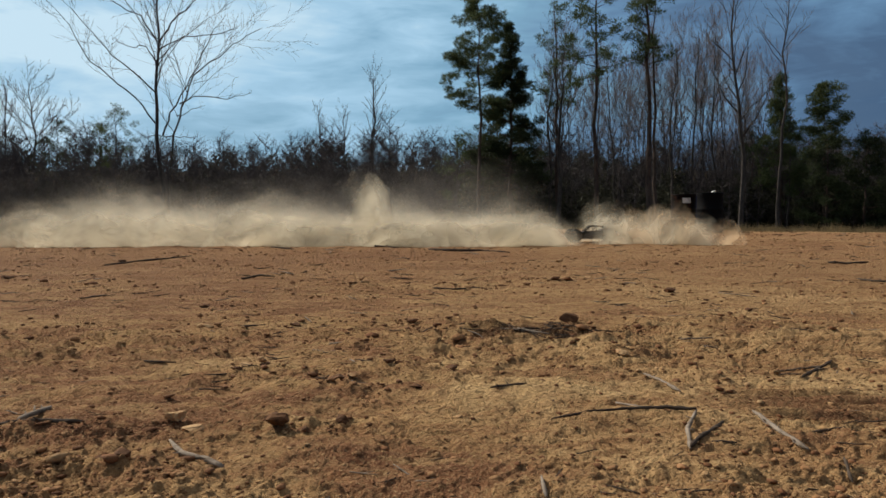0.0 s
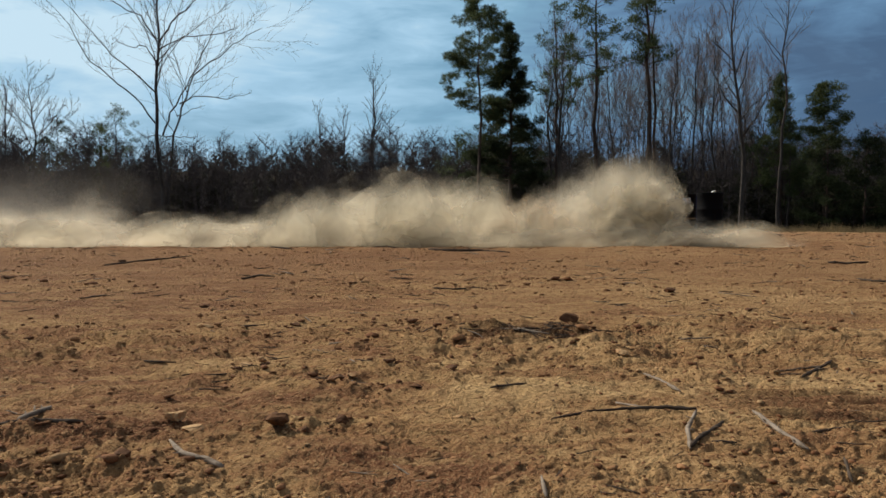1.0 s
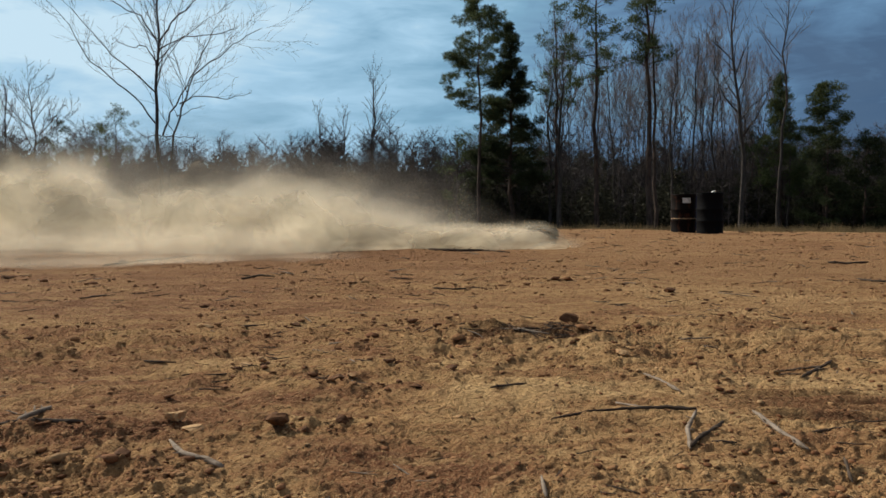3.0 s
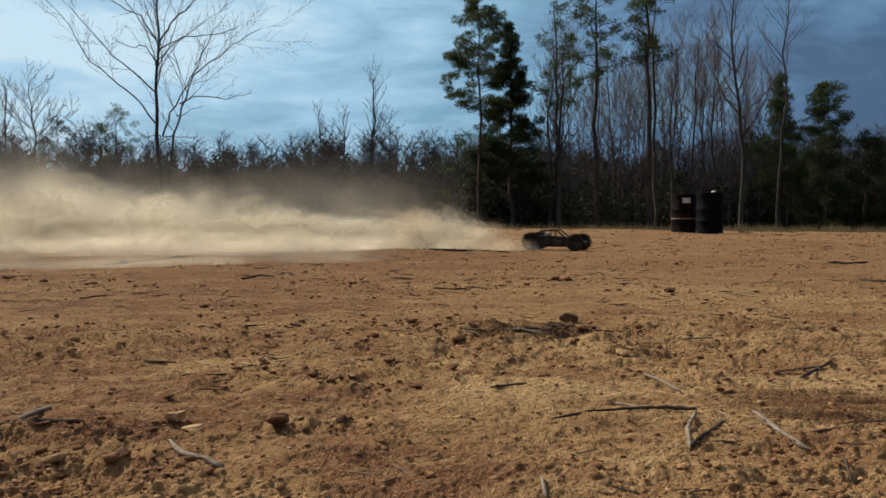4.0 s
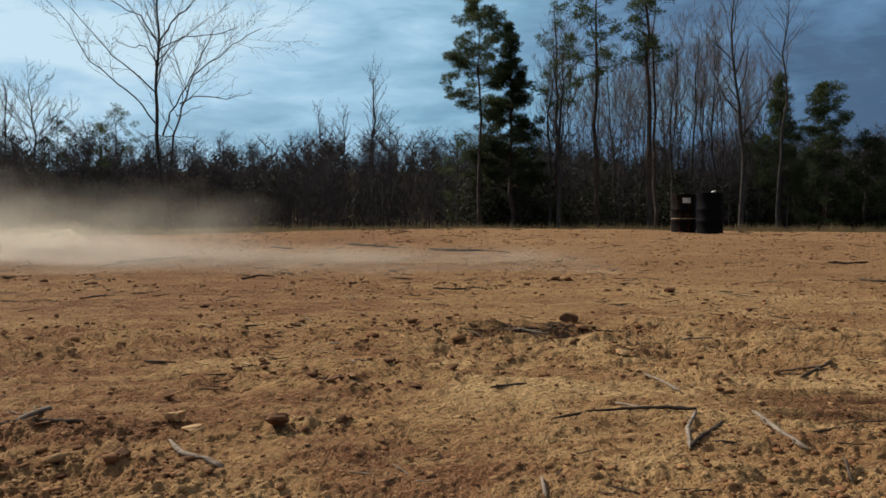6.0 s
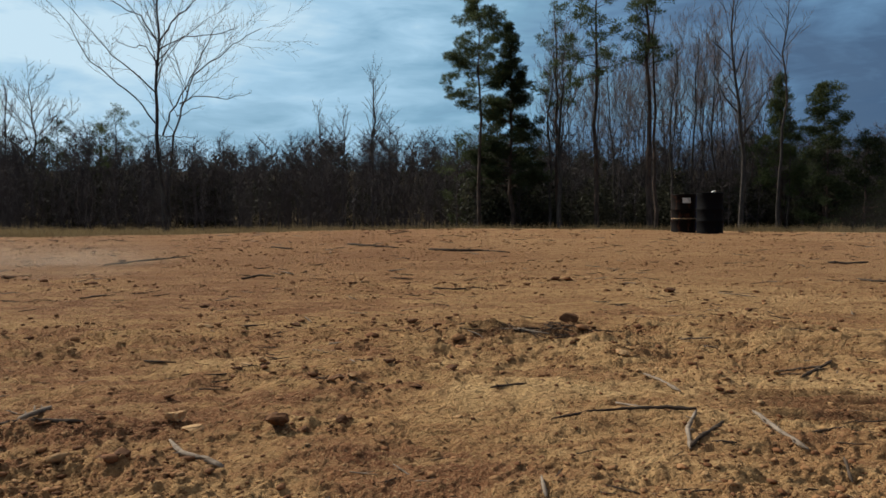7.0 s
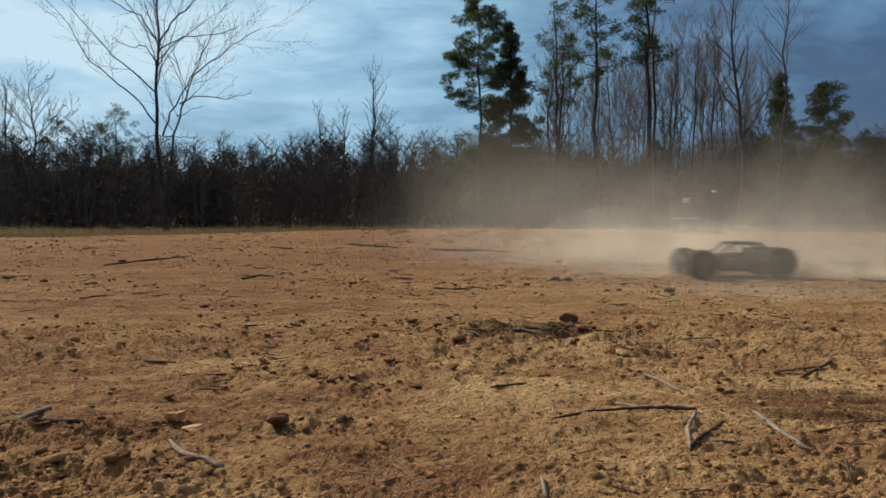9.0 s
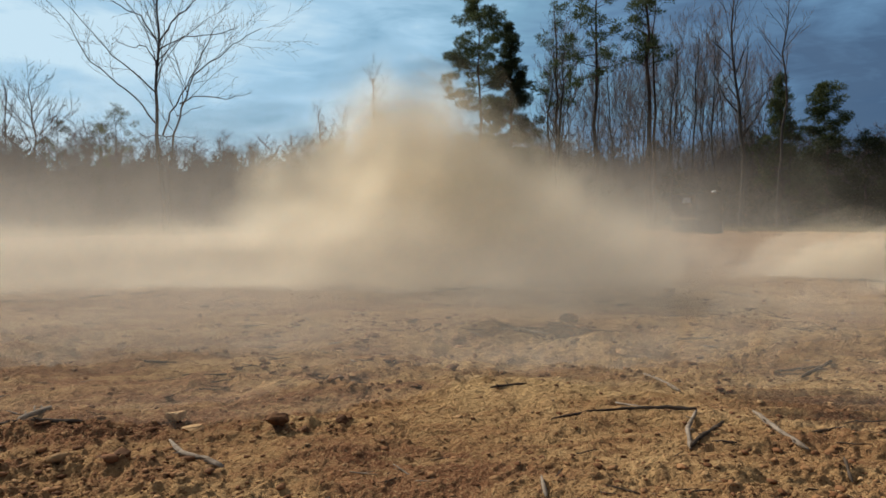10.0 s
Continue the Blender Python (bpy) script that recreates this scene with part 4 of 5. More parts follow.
PALE_CLOD = make_plain("pale_clay", (0.50, 0.32, 0.16), (0.34, 0.19, 0.09), 0.95, scale=40, spec=0.1, bump=0.6)
DARK_CLOD = make_plain("dark_clay", (0.085, 0.042, 0.022), (0.15, 0.075, 0.036), 0.95, scale=40, spec=0.1, bump=0.6)
LUMPS = [
    ((-0.581, 1.640), 0.026, PALE_CLOD), ((-0.517, 1.571), 0.027, PALE_CLOD), ((-0.213, 1.596), 0.022, DARK_CLOD), ((-0.346, 1.563), 0.026, DARK_CLOD),
    ((0.581, 2.480), 0.024, PALE_CLOD), ((-0.067, 1.931), 0.018, DARK_CLOD), ((0.257, 1.988), 0.014, DARK_CLOD), ((1.453, 3.625), 0.022, DARK_CLOD),
    ((1.358, 4.584), 0.040, DARK_CLOD), ((-0.572, 2.207), 0.020, PALE_CLOD), ((-0.583, 2.159), 0.016, DARK_CLOD), ((-0.511, 2.191), 0.020, DARK_CLOD),
    ((-0.659, 1.975), 0.020, DARK_CLOD), ((-1.173, 3.760), 0.022, DARK_CLOD), ((0.122, 2.938), 0.024, DARK_CLOD), ((0.520, 3.137), 0.042, DARK_CLOD),
    ((0.272, 3.042), 0.026, DARK_CLOD), ((0.182, 2.855), 0.024, DARK_CLOD), ((0.431, 3.220), 0.024, DARK_CLOD), ((0.208, 2.776), 0.018, DARK_CLOD),
    ((0.025, 2.129), 0.020, DARK_CLOD), ((-0.270, 1.975), 0.022, DARK_CLOD), ((-0.241, 2.042), 0.018, PALE_CLOD), ((-0.150, 2.152), 0.018, DARK_CLOD),
    ((1.015, 3.088), 0.022, DARK_CLOD), ((1.399, 4.062), 0.02, DARK_CLOD), ((1.030, 5.447), 0.035, PALE_CLOD), ((1.132, 7.447), 0.05, PALE_CLOD),
    ((-0.934, 3.012), 0.035, PALE_CLOD), ((-3.244, 7.730), 0.05, DARK_CLOD), ((-3.141, 5.496), 0.05, DARK_CLOD), ((-0.601, 3.137), 0.025, DARK_CLOD),
    ((-0.277, 1.523), 0.013, DARK_CLOD), ((-0.243, 2.274), 0.014, DARK_CLOD), ((-0.575, 1.366), 0.018, DARK_CLOD), ((-0.630, 1.398), 0.016, DARK_CLOD),
]
for i, ((x, y), size, mat) in enumerate(LUMPS):
    if size < 0.04 and abs(x - HEAP[0]) < 0.3 and abs(y - HEAP[1]) < 0.35:
        size *= 0.6
    dirt_lump(x, y, size, i + 1, "pale dry clay lump on the dirt" if mat is PALE_CLOD else "dark reddish clay clod on the dirt", mat, 0.95 if y < 1.7 or size == 0.042 else 0.6)


def stick(points, r0, r1, mat, seed, label, category="stick"):
    rng = random.Random(seed)
    r0, r1 = r0 * 0.86, r1 * 0.86
    fine = []
    for (x0, y0), (x1, y1) in zip(points, points[1:]):
        for s in range(4):
            fine.append((x0 + (x1 - x0) * s / 4, y0 + (y1 - y0) * s / 4))
    fine.append(points[-1])
    n = len(fine) - 1
    z0, z1 = ground_z(*fine[0]), ground_z(*fine[-1])
    over = max(0.0, max(ground_z(x, y) - (z0 + (z1 - z0) * i / n) for i, (x, y) in enumerate(fine)))
    line = []
    for i, (x, y) in enumerate(fine):
        r = r0 + (r1 - r0) * i / n
        line.append(Vector((x + rng.gauss(0, r * 0.16), y + rng.gauss(0, r * 0.16), z0 + (z1 - z0) * i / n + 0.6 * over + r * 0.5 + abs(rng.gauss(0, r * 0.25)))))
    s = Soup()
    s.tube(line, [(r0 + (r1 - r0) * i / n) * rng.uniform(0.72, 1.2) * (0.55 if i in (0, n) else 1) for i in range(n + 1)], 7)
    if n >= 8:
        for q in (n // 3, n // 2, (3 * n) // 4):
            p = line[q]
            s.tube([p, p + Vector((rng.uniform(-4, 4) * r0, rng.uniform(-4, 4) * r0, rng.uniform(0.5, 2.2) * r0))], [r0 * 0.55, r0 * 0.2], 5)
    return tagged(mesh_object("stick", s.v, s.f, mat, smooth=True), label, category, "sticks lying on the field")


STICKS = [
    ([(-0.542, 1.504), (-0.490, 1.421), (-0.441, 1.388), (-0.389, 1.338)], 0.0050, 0.0062, 1),
    ([(0.673, 1.649), (0.680, 1.531), (0.686, 1.428)], 0.0058, 0.0068, 1),
    ([(0.562, 1.686), (0.498, 1.543), (0.464, 1.421)], 0.0045, 0.0060, 1),
    ([(0.586, 1.588), (0.513, 1.492), (0.463, 1.421)], 0.0058, 0.0062, 0),
    ([(0.229, 1.613), (0.318, 1.667), (0.404, 1.691), (0.501, 1.700), (0.559, 1.677)], 0.0030, 0.0055, 0),
    ([(0.407, 1.787), (0.456, 1.720), (0.541, 1.686)], 0.0040, 0.0040, 1),
    ([(0.563, 2.129), (0.581, 2.028), (0.590, 1.894)], 0.0040, 0.0050, 1),
    ([(1.012, 2.335), (1.085, 2.317), (1.152, 2.291)], 0.0040, 0.0040, 0),
    ([(1.009, 2.144), (1.091, 2.223), (1.183, 2.317)], 0.0065, 0.0050, 0),
    ([(0.118, 1.894), (0.164, 1.900), (0.209, 1.900)], 0.0045, 0.0030, 0),
    ([(-0.925, 1.649), (-0.913, 1.696), (-0.903, 1.750)], 0.0075, 0.0075, 1),
    ([(-0.917, 1.571), (-0.842, 1.583), (-0.738, 1.563)], 0.0060, 0.0050, 0),
    ([(0.162, 1.248), (0.163, 1.188)], 0.0040, 0.0048, 1),
    ([(0.703, 1.326), (0.681, 1.259)], 0.0040, 0.0040, 0),
    ([(-1.445, 5.496), (-1.377, 5.756), (-1.243, 5.649)], 0.0110, 0.0070, 0),
    ([(-0.388, 5.597), (-0.217, 5.546)], 0.0080, 0.0060, 0),
    ([(-0.186, 9.698), (0.111, 9.399), (0.464, 9.547), (0.793, 9.118)], 0.0200, 0.0120, 0),
    ([(-1.464, 11.754), (-1.015, 11.112), (-0.606, 10.536)], 0.0200, 0.0120, 0),
    ([(4.036, 8.036), (4.188, 7.932), (4.516, 8.144)], 0.0180, 0.0120, 0),
    ([(3.115, 5.756), (3.088, 5.496), (3.201, 5.447)], 0.0100, 0.0080, 0),
    ([(-0.924, 2.354), (-0.815, 2.326)], 0.0045, 0.0035, 0),
    ([(-2.361, 10.536), (-1.982, 10.184)], 0.0180, 0.0120, 0),
    ([(-3.174, 7.183), (-2.988, 7.730), (-2.739, 8.367)], 0.0130, 0.0080, 0),
    ([(-0.066, 4.690), (0.089, 4.619), (0.232, 4.764)], 0.0070, 0.0050, 0),
    ([(1.374, 3.012), (1.456, 2.997)], 0.0060, 0.0040, 0),
    ([(0.280, 2.882), (0.348, 2.828), (0.394, 2.828)], 0.0050, 0.0040, 1),
    ([(0.854, 2.739), (0.961, 2.714)], 0.0040, 0.0030, 1),
    ([(-0.841, 3.120), (-0.733, 3.153)], 0.0060, 0.0040, 0),
    ([(0.763, 1.563), (0.837, 1.592), (0.858, 1.555)], 0.0045, 0.0040, 0),
    ([(0.520, 1.467), (0.565, 1.456)], 0.0030, 0.0025, 0),
    ([(-0.588, 3.255), (-0.547, 3.186)], 0.0050, 0.0040, 1),
    ([(-1.908, 4.009), (-1.858, 4.232)], 0.0060, 0.0050, 0),
    ([(0.977, 1.975), (1.010, 1.968)], 0.0050, 0.0040, 0),
    ([(1.598, 4.450), (1.776, 4.323)], 0.0060, 0.0040, 1),
]
for i, (pts, r0, r1, pale) in enumerate(STICKS):
    stick(pts, r0, r1, PALE_STICK if pale else DARK_STICK, 70 + i,
          "weathered pale grey stick lying on the dirt" if pale else "dark broken stick lying on the dirt")


def twig_bits(seed):
    rng = random.Random(seed)
    s = Soup()
    pts = limb_points((0, 0, 0), (1, 0, 0), 1.0, 4, rng, 0.18, 0.0)
    pts = [Vector((p.x - 0.5, p.y, abs(p.z) * 0.3)) for p in pts]
    s.tube(pts, [0.022, 0.028, 0.024, 0.02, 0.010], 4)
    if seed % 2:
        s.tube([pts[2], pts[2] + Vector((0.22, 0.16, 0.04))], [0.018, 0.008], 3)
    return triangles(s)


def twig_litter():
    rng = random.Random(61)
    kinds = [twig_bits(60 + i) for i in range(5)]
    for name, mat, count, label in (("dark_twig_litter", DARK_STICK, 620, "dark broken twigs and bark scraps on the dirt"),
                                    ("pale_twig_litter", PALE_STICK, 170, "pale dry twigs and splinters on the dirt")):
        spots = []
        while len(spots) < count:
            y = 1.1 * (19 / 1.1) ** (rng.random() ** 1.1)
            x = rng.uniform(-0.62, 0.62) * y
            if noise.noise(Vector((x * 1.2, y * 0.8, 11))) < rng.uniform(-0.35, 0.25):
                continue
            size = (0.018 + 0.05 * rng.random() ** 2) * (0.55 + 0.30 * y)
            spots.append((x, y, ground_z(x, y) + size * 0.02, size, rng.gauss(0, 0.6) + (math.pi if rng.random() < 0.5 else 0), rng.randrange(5)))
        scatter(name, kinds, spots, mat, label, "twigs")


twig_litter()


def heap_debris():
    """Broken roots and twigs tangled over the root hole."""
    rng = random.Random(404)
    for k in range(34):
        x, y = HEAP[0] + rng.gauss(0.02, 0.15), HEAP[1] + rng.gauss(0.0, 0.07)
        a, long = rng.gauss(0, 0.7), rng.uniform(0.04, 0.13)
        dx, dy = math.cos(a) * long * 0.5, math.sin(a) * long * 0.5
        stick([(x - dx, y - dy), (x + rng.gauss(0, 0.01), y + rng.gauss(0, 0.01)), (x + dx, y + dy)], rng.uniform(0.0022, 0.0042), rng.uniform(0.0015, 0.003),
              PALE_STICK if k % 9 == 0 else DARK_STICK, 500 + k, "dark broken root lying on turned-up soil", "root")


heap_debris()


# ---------- dust: puffs of fine dust that rise behind the wheels and drift with the wind ----------
def dust_mesh(seed, mat, rough=1.0):
    """A billow of dust: two crumpled films, one inside the other, that run thin towards their rim."""
    bm = bmesh.new()
    body = bm.verts.layers.float.new("body")
    o = Vector((seed * 5.3, seed * 2.9, seed * 7.7))
    for k, f in enumerate((1.35, 0.90)):
        made = bmesh.ops.create_icosphere(bm, subdivisions=3, radius=1.0)["verts"]
        own = Vector((k * 1.71, k * 2.3, k * 0.9))
        for v in made:
            d = v.co.normalized()
            bump = 0.26 * noise.noise(d * 1.4 + o) + 0.16 * noise.noise(d * 2.6 + o + own) + 0.07 * noise.noise(d * 5.1 + o - own)
            v.co = d * f * (0.86 + bump * rough)
            v[body] = d.y * d.y
    me = bpy.data.meshes.new("dust_puff")
    bm.to_mesh(me)
    bm.free()
    me.polygons.foreach_set("use_smooth", np.ones(len(me.polygons), dtype=bool))
    me.materials.append(mat)
    return me


DUSTS = [dust_mesh(i, DUST) for i in range(5)]
MIDS = [dust_mesh(40 + i, MID_DUST, 0.85) for i in range(5)]
THINS = [dust_mesh(10 + i, THIN_DUST, 0.5) for i in range(4)]
HAZES = [dust_mesh(30 + i, HAZE_DUST, 0.4) for i in range(4)]
REDS = [dust_mesh(20 + i, RED_DUST) for i in range(2)]


def puff(meshes, k, size, rows, label="billow of tan dust drifting over the field"):
    ob = new("dust_puff", meshes[k % len(meshes)])
    ob.scale = size
    tagged(ob, label, "dust", "dust raised by the buggy", "stuff")
    out = []
    for i, (t, x, y, z) in enumerate(rows):
        out.append((t, pose(x, y, z, 0, 0, (k * 53) % 44 - 22 + t * 2)))
    if rows[0][0] > 0:
        out.insert(0, (0, out[0][1]))
    if rows[-1][0] < 10:
        out.append((10, out[-1][1]))
    walk(ob, out)


# ---------- what moves ----------
# the buggy's way: seconds, x, y, heading in degrees
def circle(t0, t1, cx, cy, r, a0, a1, n):
    return [(t0 + (t1 - t0) * i / n, cx + r * math.cos(radians(a0 + (a1 - a0) * i / n)),
             cy + r * math.sin(radians(a0 + (a1 - a0) * i / n)), a0 + (a1 - a0) * i / n + 90) for i in range(n + 1)]


DRIVE = [(0.0, 2.40, 12.4, 180), (0.3, 0.8, 12.6, 178), (0.7, -1.6, 13.0, 178), (1.0, -3.3, 13.1, 180), (1.5, -6.3, 13.4, 182), (1.8, -7.9, 13.1, 225),
         (2.0, -7.7, 12.2, 300), (2.2, -6.2, 11.6, 345), (2.5, -0.9, 11.25, 358)]
DRIVE += circle(2.7, 3.7, 0.7, 12.0, 0.8, 270, 630, 8)
DRIVE += [(3.8, 0.88, 10.9, 704), (3.9, 1.13, 10.45, 700), (4.0, 1.47, 9.90, 696), (4.1, 1.88, 9.25, 695), (4.2, 2.30, 8.6, 695), (4.3, 2.90, 7.9, 695),
          (4.4, 3.45, 7.2, 696), (4.5, 4.30, 6.7, 698), (4.7, 6.8, 6.2, 705), (5.2, 12.0, 5.6, 745), (6.0, 15.5, 9.0, 815), (6.8, 13.0, 11.0, 900),
          (7.6, 10.0, 9.0, 960), (8.3, 9.2, 6.3, 950), (8.6, 6.4, 5.8, 905), (8.8, 4.3, 5.65, 900), (8.9, 3.15, 5.8, 900), (9.0, 2.18, 5.8, 900), (9.1, 1.18, 5.75, 900),
          (9.2, 0.23, 5.7, 900), (9.3, -0.74, 5.7, 900), (9.4, -1.78, 5.65, 900), (9.5, -2.85, 5.6, 898), (9.7, -4.9, 5.4, 890), (10.0, -8.0, 6.0, 880)]


def drift(x, y, h, t0, rise=0.15, side=0.0, age=0.0, v=8.0, tau=1.4, z=0.03, grow=0.35):
    """Rises out of the soil at t0, is caught by the wind, that blows to the left, and picks up its pace."""
    def gone(a):
        return -v * (a - tau * (1 - math.exp(-a / tau)))
    rows = []
    if age <= 0:
        rows.append((max(0.0, t0 - 0.10), x, y, -1.25 * h - 0.1))
    step, start = 0.0 if age > 0 else grow, age
    while True:
        t = min(10.0, t0 + step)
        a = start + t - t0
        up = z + rise * (1 - math.exp(-(t - t0) / 1.2)) * 1.2
        rows.append((t, x + gone(a) - gone(start), y + side * (t - t0), up))
        if t >= 10:
            return rows
        step += 0.45


def dust_bank():
    rng = random.Random(77)
    count = iter(range(1000))

    def cloud(meshes, size, rows, label="billow of tan dust drifting over the field"):
        puff(meshes, next(count), size, rows, label)

    # what hangs in the air from the first round
    for i in range(24):
        x = -6.5 + i * 0.335 + rng.uniform(-0.1, 0.1)
        h = rng.uniform(0.34, 0.52) * (1.35 if i < 12 else 1.0)
        cloud(DUSTS, (0.80, 0.6, h), drift(x, 11.9 + rng.uniform(-0.2, 0.4), h, 0, 0.05, age=2.2))
    for i in range(20):
        h = rng.uniform(0.55, 0.9) * (1.0 if i < 14 else 0.85)
        cloud(MIDS, (0.75, 0.6, h), drift(-6.5 + i * 0.42, 12.1, h, 0, 0.08, age=2.2, z=0.05))
    for i in range(11):
        h = rng.uniform(0.9, 1.4)
        cloud(HAZES if i % 2 else THINS, (1.2, 0.9, h), drift(-6.5 + i * 0.72, 12.8, h, 0, 0.1, age=2.0, z=0.15))
    cloud(DUSTS, (0.36, 0.4, 0.75), drift(-1.10, 12.0, 0.75, 0, 0.05, age=2.0, z=0.42))
    for i in range(12):
        h = rng.uniform(0.36, 0.5)
        cloud(DUSTS, (0.7, 0.5, h), drift(1.4 - i * 0.38, 11.6, h, 0, 0.05, age=0.3, v=5.0, tau=2.0))
    # behind the car as it runs to the left, 0 to 1.6 s
    for i in range(9):
        h = rng.uniform(0.40, 0.62)
        cloud(REDS if i % 3 == 0 else DUSTS, (0.45, 0.5, h), drift(4.2 - i * 0.20, 12.2, h, 0, 0.25, age=0.05, tau=1.8))
    for i in range(20):
        t = 0.05 + i * 0.080
        h = rng.uniform(0.75, 1.0)
        cloud(DUSTS, (0.70, 0.6, h), drift(2.1 - i * 0.47, 12.0 - 0.04 * i, h, t, 0.22, tau=2.0))
    for x, t, h in ((4.15, 0.06, 0.80), (4.25, 0.16, 1.0), (4.1, 0.26, 1.1), (3.8, 0.32, 1.1), (3.6, 0.5, 1.15), (3.3, 0.6, 1.2), (2.9, 0.65, 1.1), (3.2, 0.85, 0.7)):
        cloud(DUSTS if t < 0.4 else MIDS, (0.58, 0.55, h), drift(x, 12.0, h, t, 0.35, tau=1.7, z=0.08))
    for x, z, t in ((4.35, 0.12, 0.0), (4.2, 0.25, 0.08), (4.05, 0.42, 0.16), (4.3, 0.48, 0.24), (3.95, 0.20, 0.12), (4.45, 0.28, 0.26), (3.9, 0.56, 0.32), (4.1, 0.64, 0.40), (3.7, 0.35, 0.36), (3.5, 0.15, 0.3), (3.6, 0.52, 0.55)):
        cloud(DUSTS, (0.31, 0.4, 0.29), drift(x, 11.9, 0.30, t, 0.30, tau=1.7, z=z))
        cloud(DUSTS, (0.28, 0.4, 0.24), drift(x + rng.uniform(-0.25, 0.25), 11.7, 0.30, t + 0.03, 0.28, tau=1.7, z=max(0.05, z - 0.15)))
    for i in range(12):
        h = 1.15 - 0.05 * i
        cloud(MIDS, (0.75, 0.6, h), drift(3.9 - 0.36 * i, 12.1, h, 0.35 + 0.07 * i, 0.3, tau=1.8, z=0.1))
    for i in range(12):
        cloud(DUSTS, (0.80, 0.5, 0.36), drift(4.9 - i * 0.55, 11.5, 0.36, 0.22 + 0.05 * i, 0.0, v=2.6 + 0.25 * i, tau=1.6))
    # the round on the left, 1.4 to 3.6 s: a high bank that reaches nearer
    for i in range(30):
        t = 1.15 + i * 0.085
        x = min(-0.7, -3.6 + i * 0.155) + rng.uniform(-0.4, 0.4)
        h = rng.uniform(0.75, 1.10) * (1.0 - 0.30 * i / 29 if i < 17 else 0.42)
        cloud(DUSTS, (0.95, 0.7, h), drift(x, 11.0 + rng.uniform(-0.8, 0.6), h, t, 0.20, -0.3, tau=2.2 if i < 14 else 1.3))
    for i in range(16):
        t = 1.25 + i * 0.16
        h = 0.42 - 0.014 * i
        cloud(MIDS, (1.0, 0.9, h * 1.15), drift(-2.8 + i * 0.12, 9.0, h, t, 0.0, -1.2, tau=2.0))
    for i in range(12):
        h = rng.uniform(1.2, 1.7) * (1.0 if i < 6 else 0.65)
        cloud(THINS, (1.3, 0.9, h), drift(-2.8 + i * 0.32, 11.8, h, 1.0 + i * 0.2, 0.35, tau=2.2 if i < 6 else 1.3, z=0.2))
    for i in range(10):
        h = 0.55 + 0.06 * i
        cloud(MIDS, (0.85, 0.6, h), drift(2.3 - 0.36 * i, 11.0, h, 1.35 + 0.04 * i, 0.1, v=4.2, tau=1.4))
    for i in range(9):
        cloud(DUSTS, (0.8, 0.6, 0.32), drift(2.9 - 0.42 * i, 11.0, 0.32, 1.5 + 0.06 * i, 0.0, v=3.4, tau=1.6))
    for i, (x, z, h) in enumerate(((-3.9, 0.35, 0.55), (-3.3, 0.42, 0.6), (-2.8, 0.34, 0.55), (-2.3, 0.22, 0.5), (-4.5, 0.25, 0.6), (-1.8, 0.12, 0.42), (-5.2, 0.3, 0.6), (-1.35, 0.08, 0.36))):
        rows = [(2.9, x + 2.2, 10.6, -1.4), (3.3, x + 1.8, 10.6, 0.5 * z), (4.0, x, 10.4, z), (4.5, x - 2.1, 10.2, z + 0.1), (5.0, x - 4.8, 10.0, z + 0.2), (6.0, x - 11.0, 9.6, z + 0.3)]
        cloud(MIDS if i % 3 else DUSTS, (0.55, 0.55, h), rows)
    # off to the right, 3.8 to 4.7 s: a low trail
    for i in range(26):
        t = 3.62 + i * 0.040
        f = i / 25
        h = rng.uniform(0.34, 0.58) * (1 - 0.5 * f)
        cloud((REDS if i % 5 == 1 else DUSTS) if i < 12 else MIDS if i < 17 else THINS if i < 21 else HAZES, (0.60, 0.45, h), drift(-0.3 + 4.7 * f ** 1.15, 11.1 - 4.4 * f, h, t, 0.12, -0.2, v=8.0 if i < 10 else 10.5, tau=1.4 if i < 10 else 1.1, grow=0.22))
    for i in range(5):
        h = rng.uniform(0.32, 0.42)
        cloud(DUSTS if i % 2 else MIDS, (0.55, 0.5, h), drift(0.15 - 0.28 * i, 10.9, h, 3.70 + 0.03 * i, 0.12, -0.1))
    for i in range(8):
        h = rng.uniform(0.45, 0.6)
        cloud(MIDS, (0.6, 0.5, h), drift(0.4 - 0.16 * i, 10.4, h, 3.9 + 0.035 * i, 0.30, -0.1))
    for i in range(8):
        cloud(MIDS, (0.9, 0.8, 0.34), drift(0.9 - 0.3 * i, 7.6, 0.34, 4.45 + 0.06 * i, 0.0, -0.7, v=9.0, tau=1.1))
    for i in range(7):
        cloud(THINS, (0.9, 0.7, 0.6), drift(0.0 + 0.45 * i, 10.6 - 0.35 * i, 0.6, 3.95 + i * 0.07, 0.25))
    # what the wind drags back over the field, 4.6 to 6 s
    for i in range(26):
        f = i / 25
        x, y = -3.6 + 5.6 * f, 8.7 - 0.7 * f + rng.uniform(-0.3, 0.3)
        h = rng.uniform(0.26, 0.46) * (1.15 - 0.5 * f)
        t = 4.45 + 0.2 * rng.random()
        rows = [(t - 0.1, x + 1.6, y, -1.2), (t + 0.15, x + 1.2, y, 0.0), (5.0, x, y, 0.04), (5.5, x - 2.2, y - 0.1, 0.06), (6.0, x - 5.2, y - 0.2, 0.08), (6.6, x - 9.5, y - 0.2, 0.1), (7.2, x - 14.0, y - 0.2, 0.1)]
        cloud(MIDS if f < 0.62 else THINS, (0.75, 0.55, h), rows)
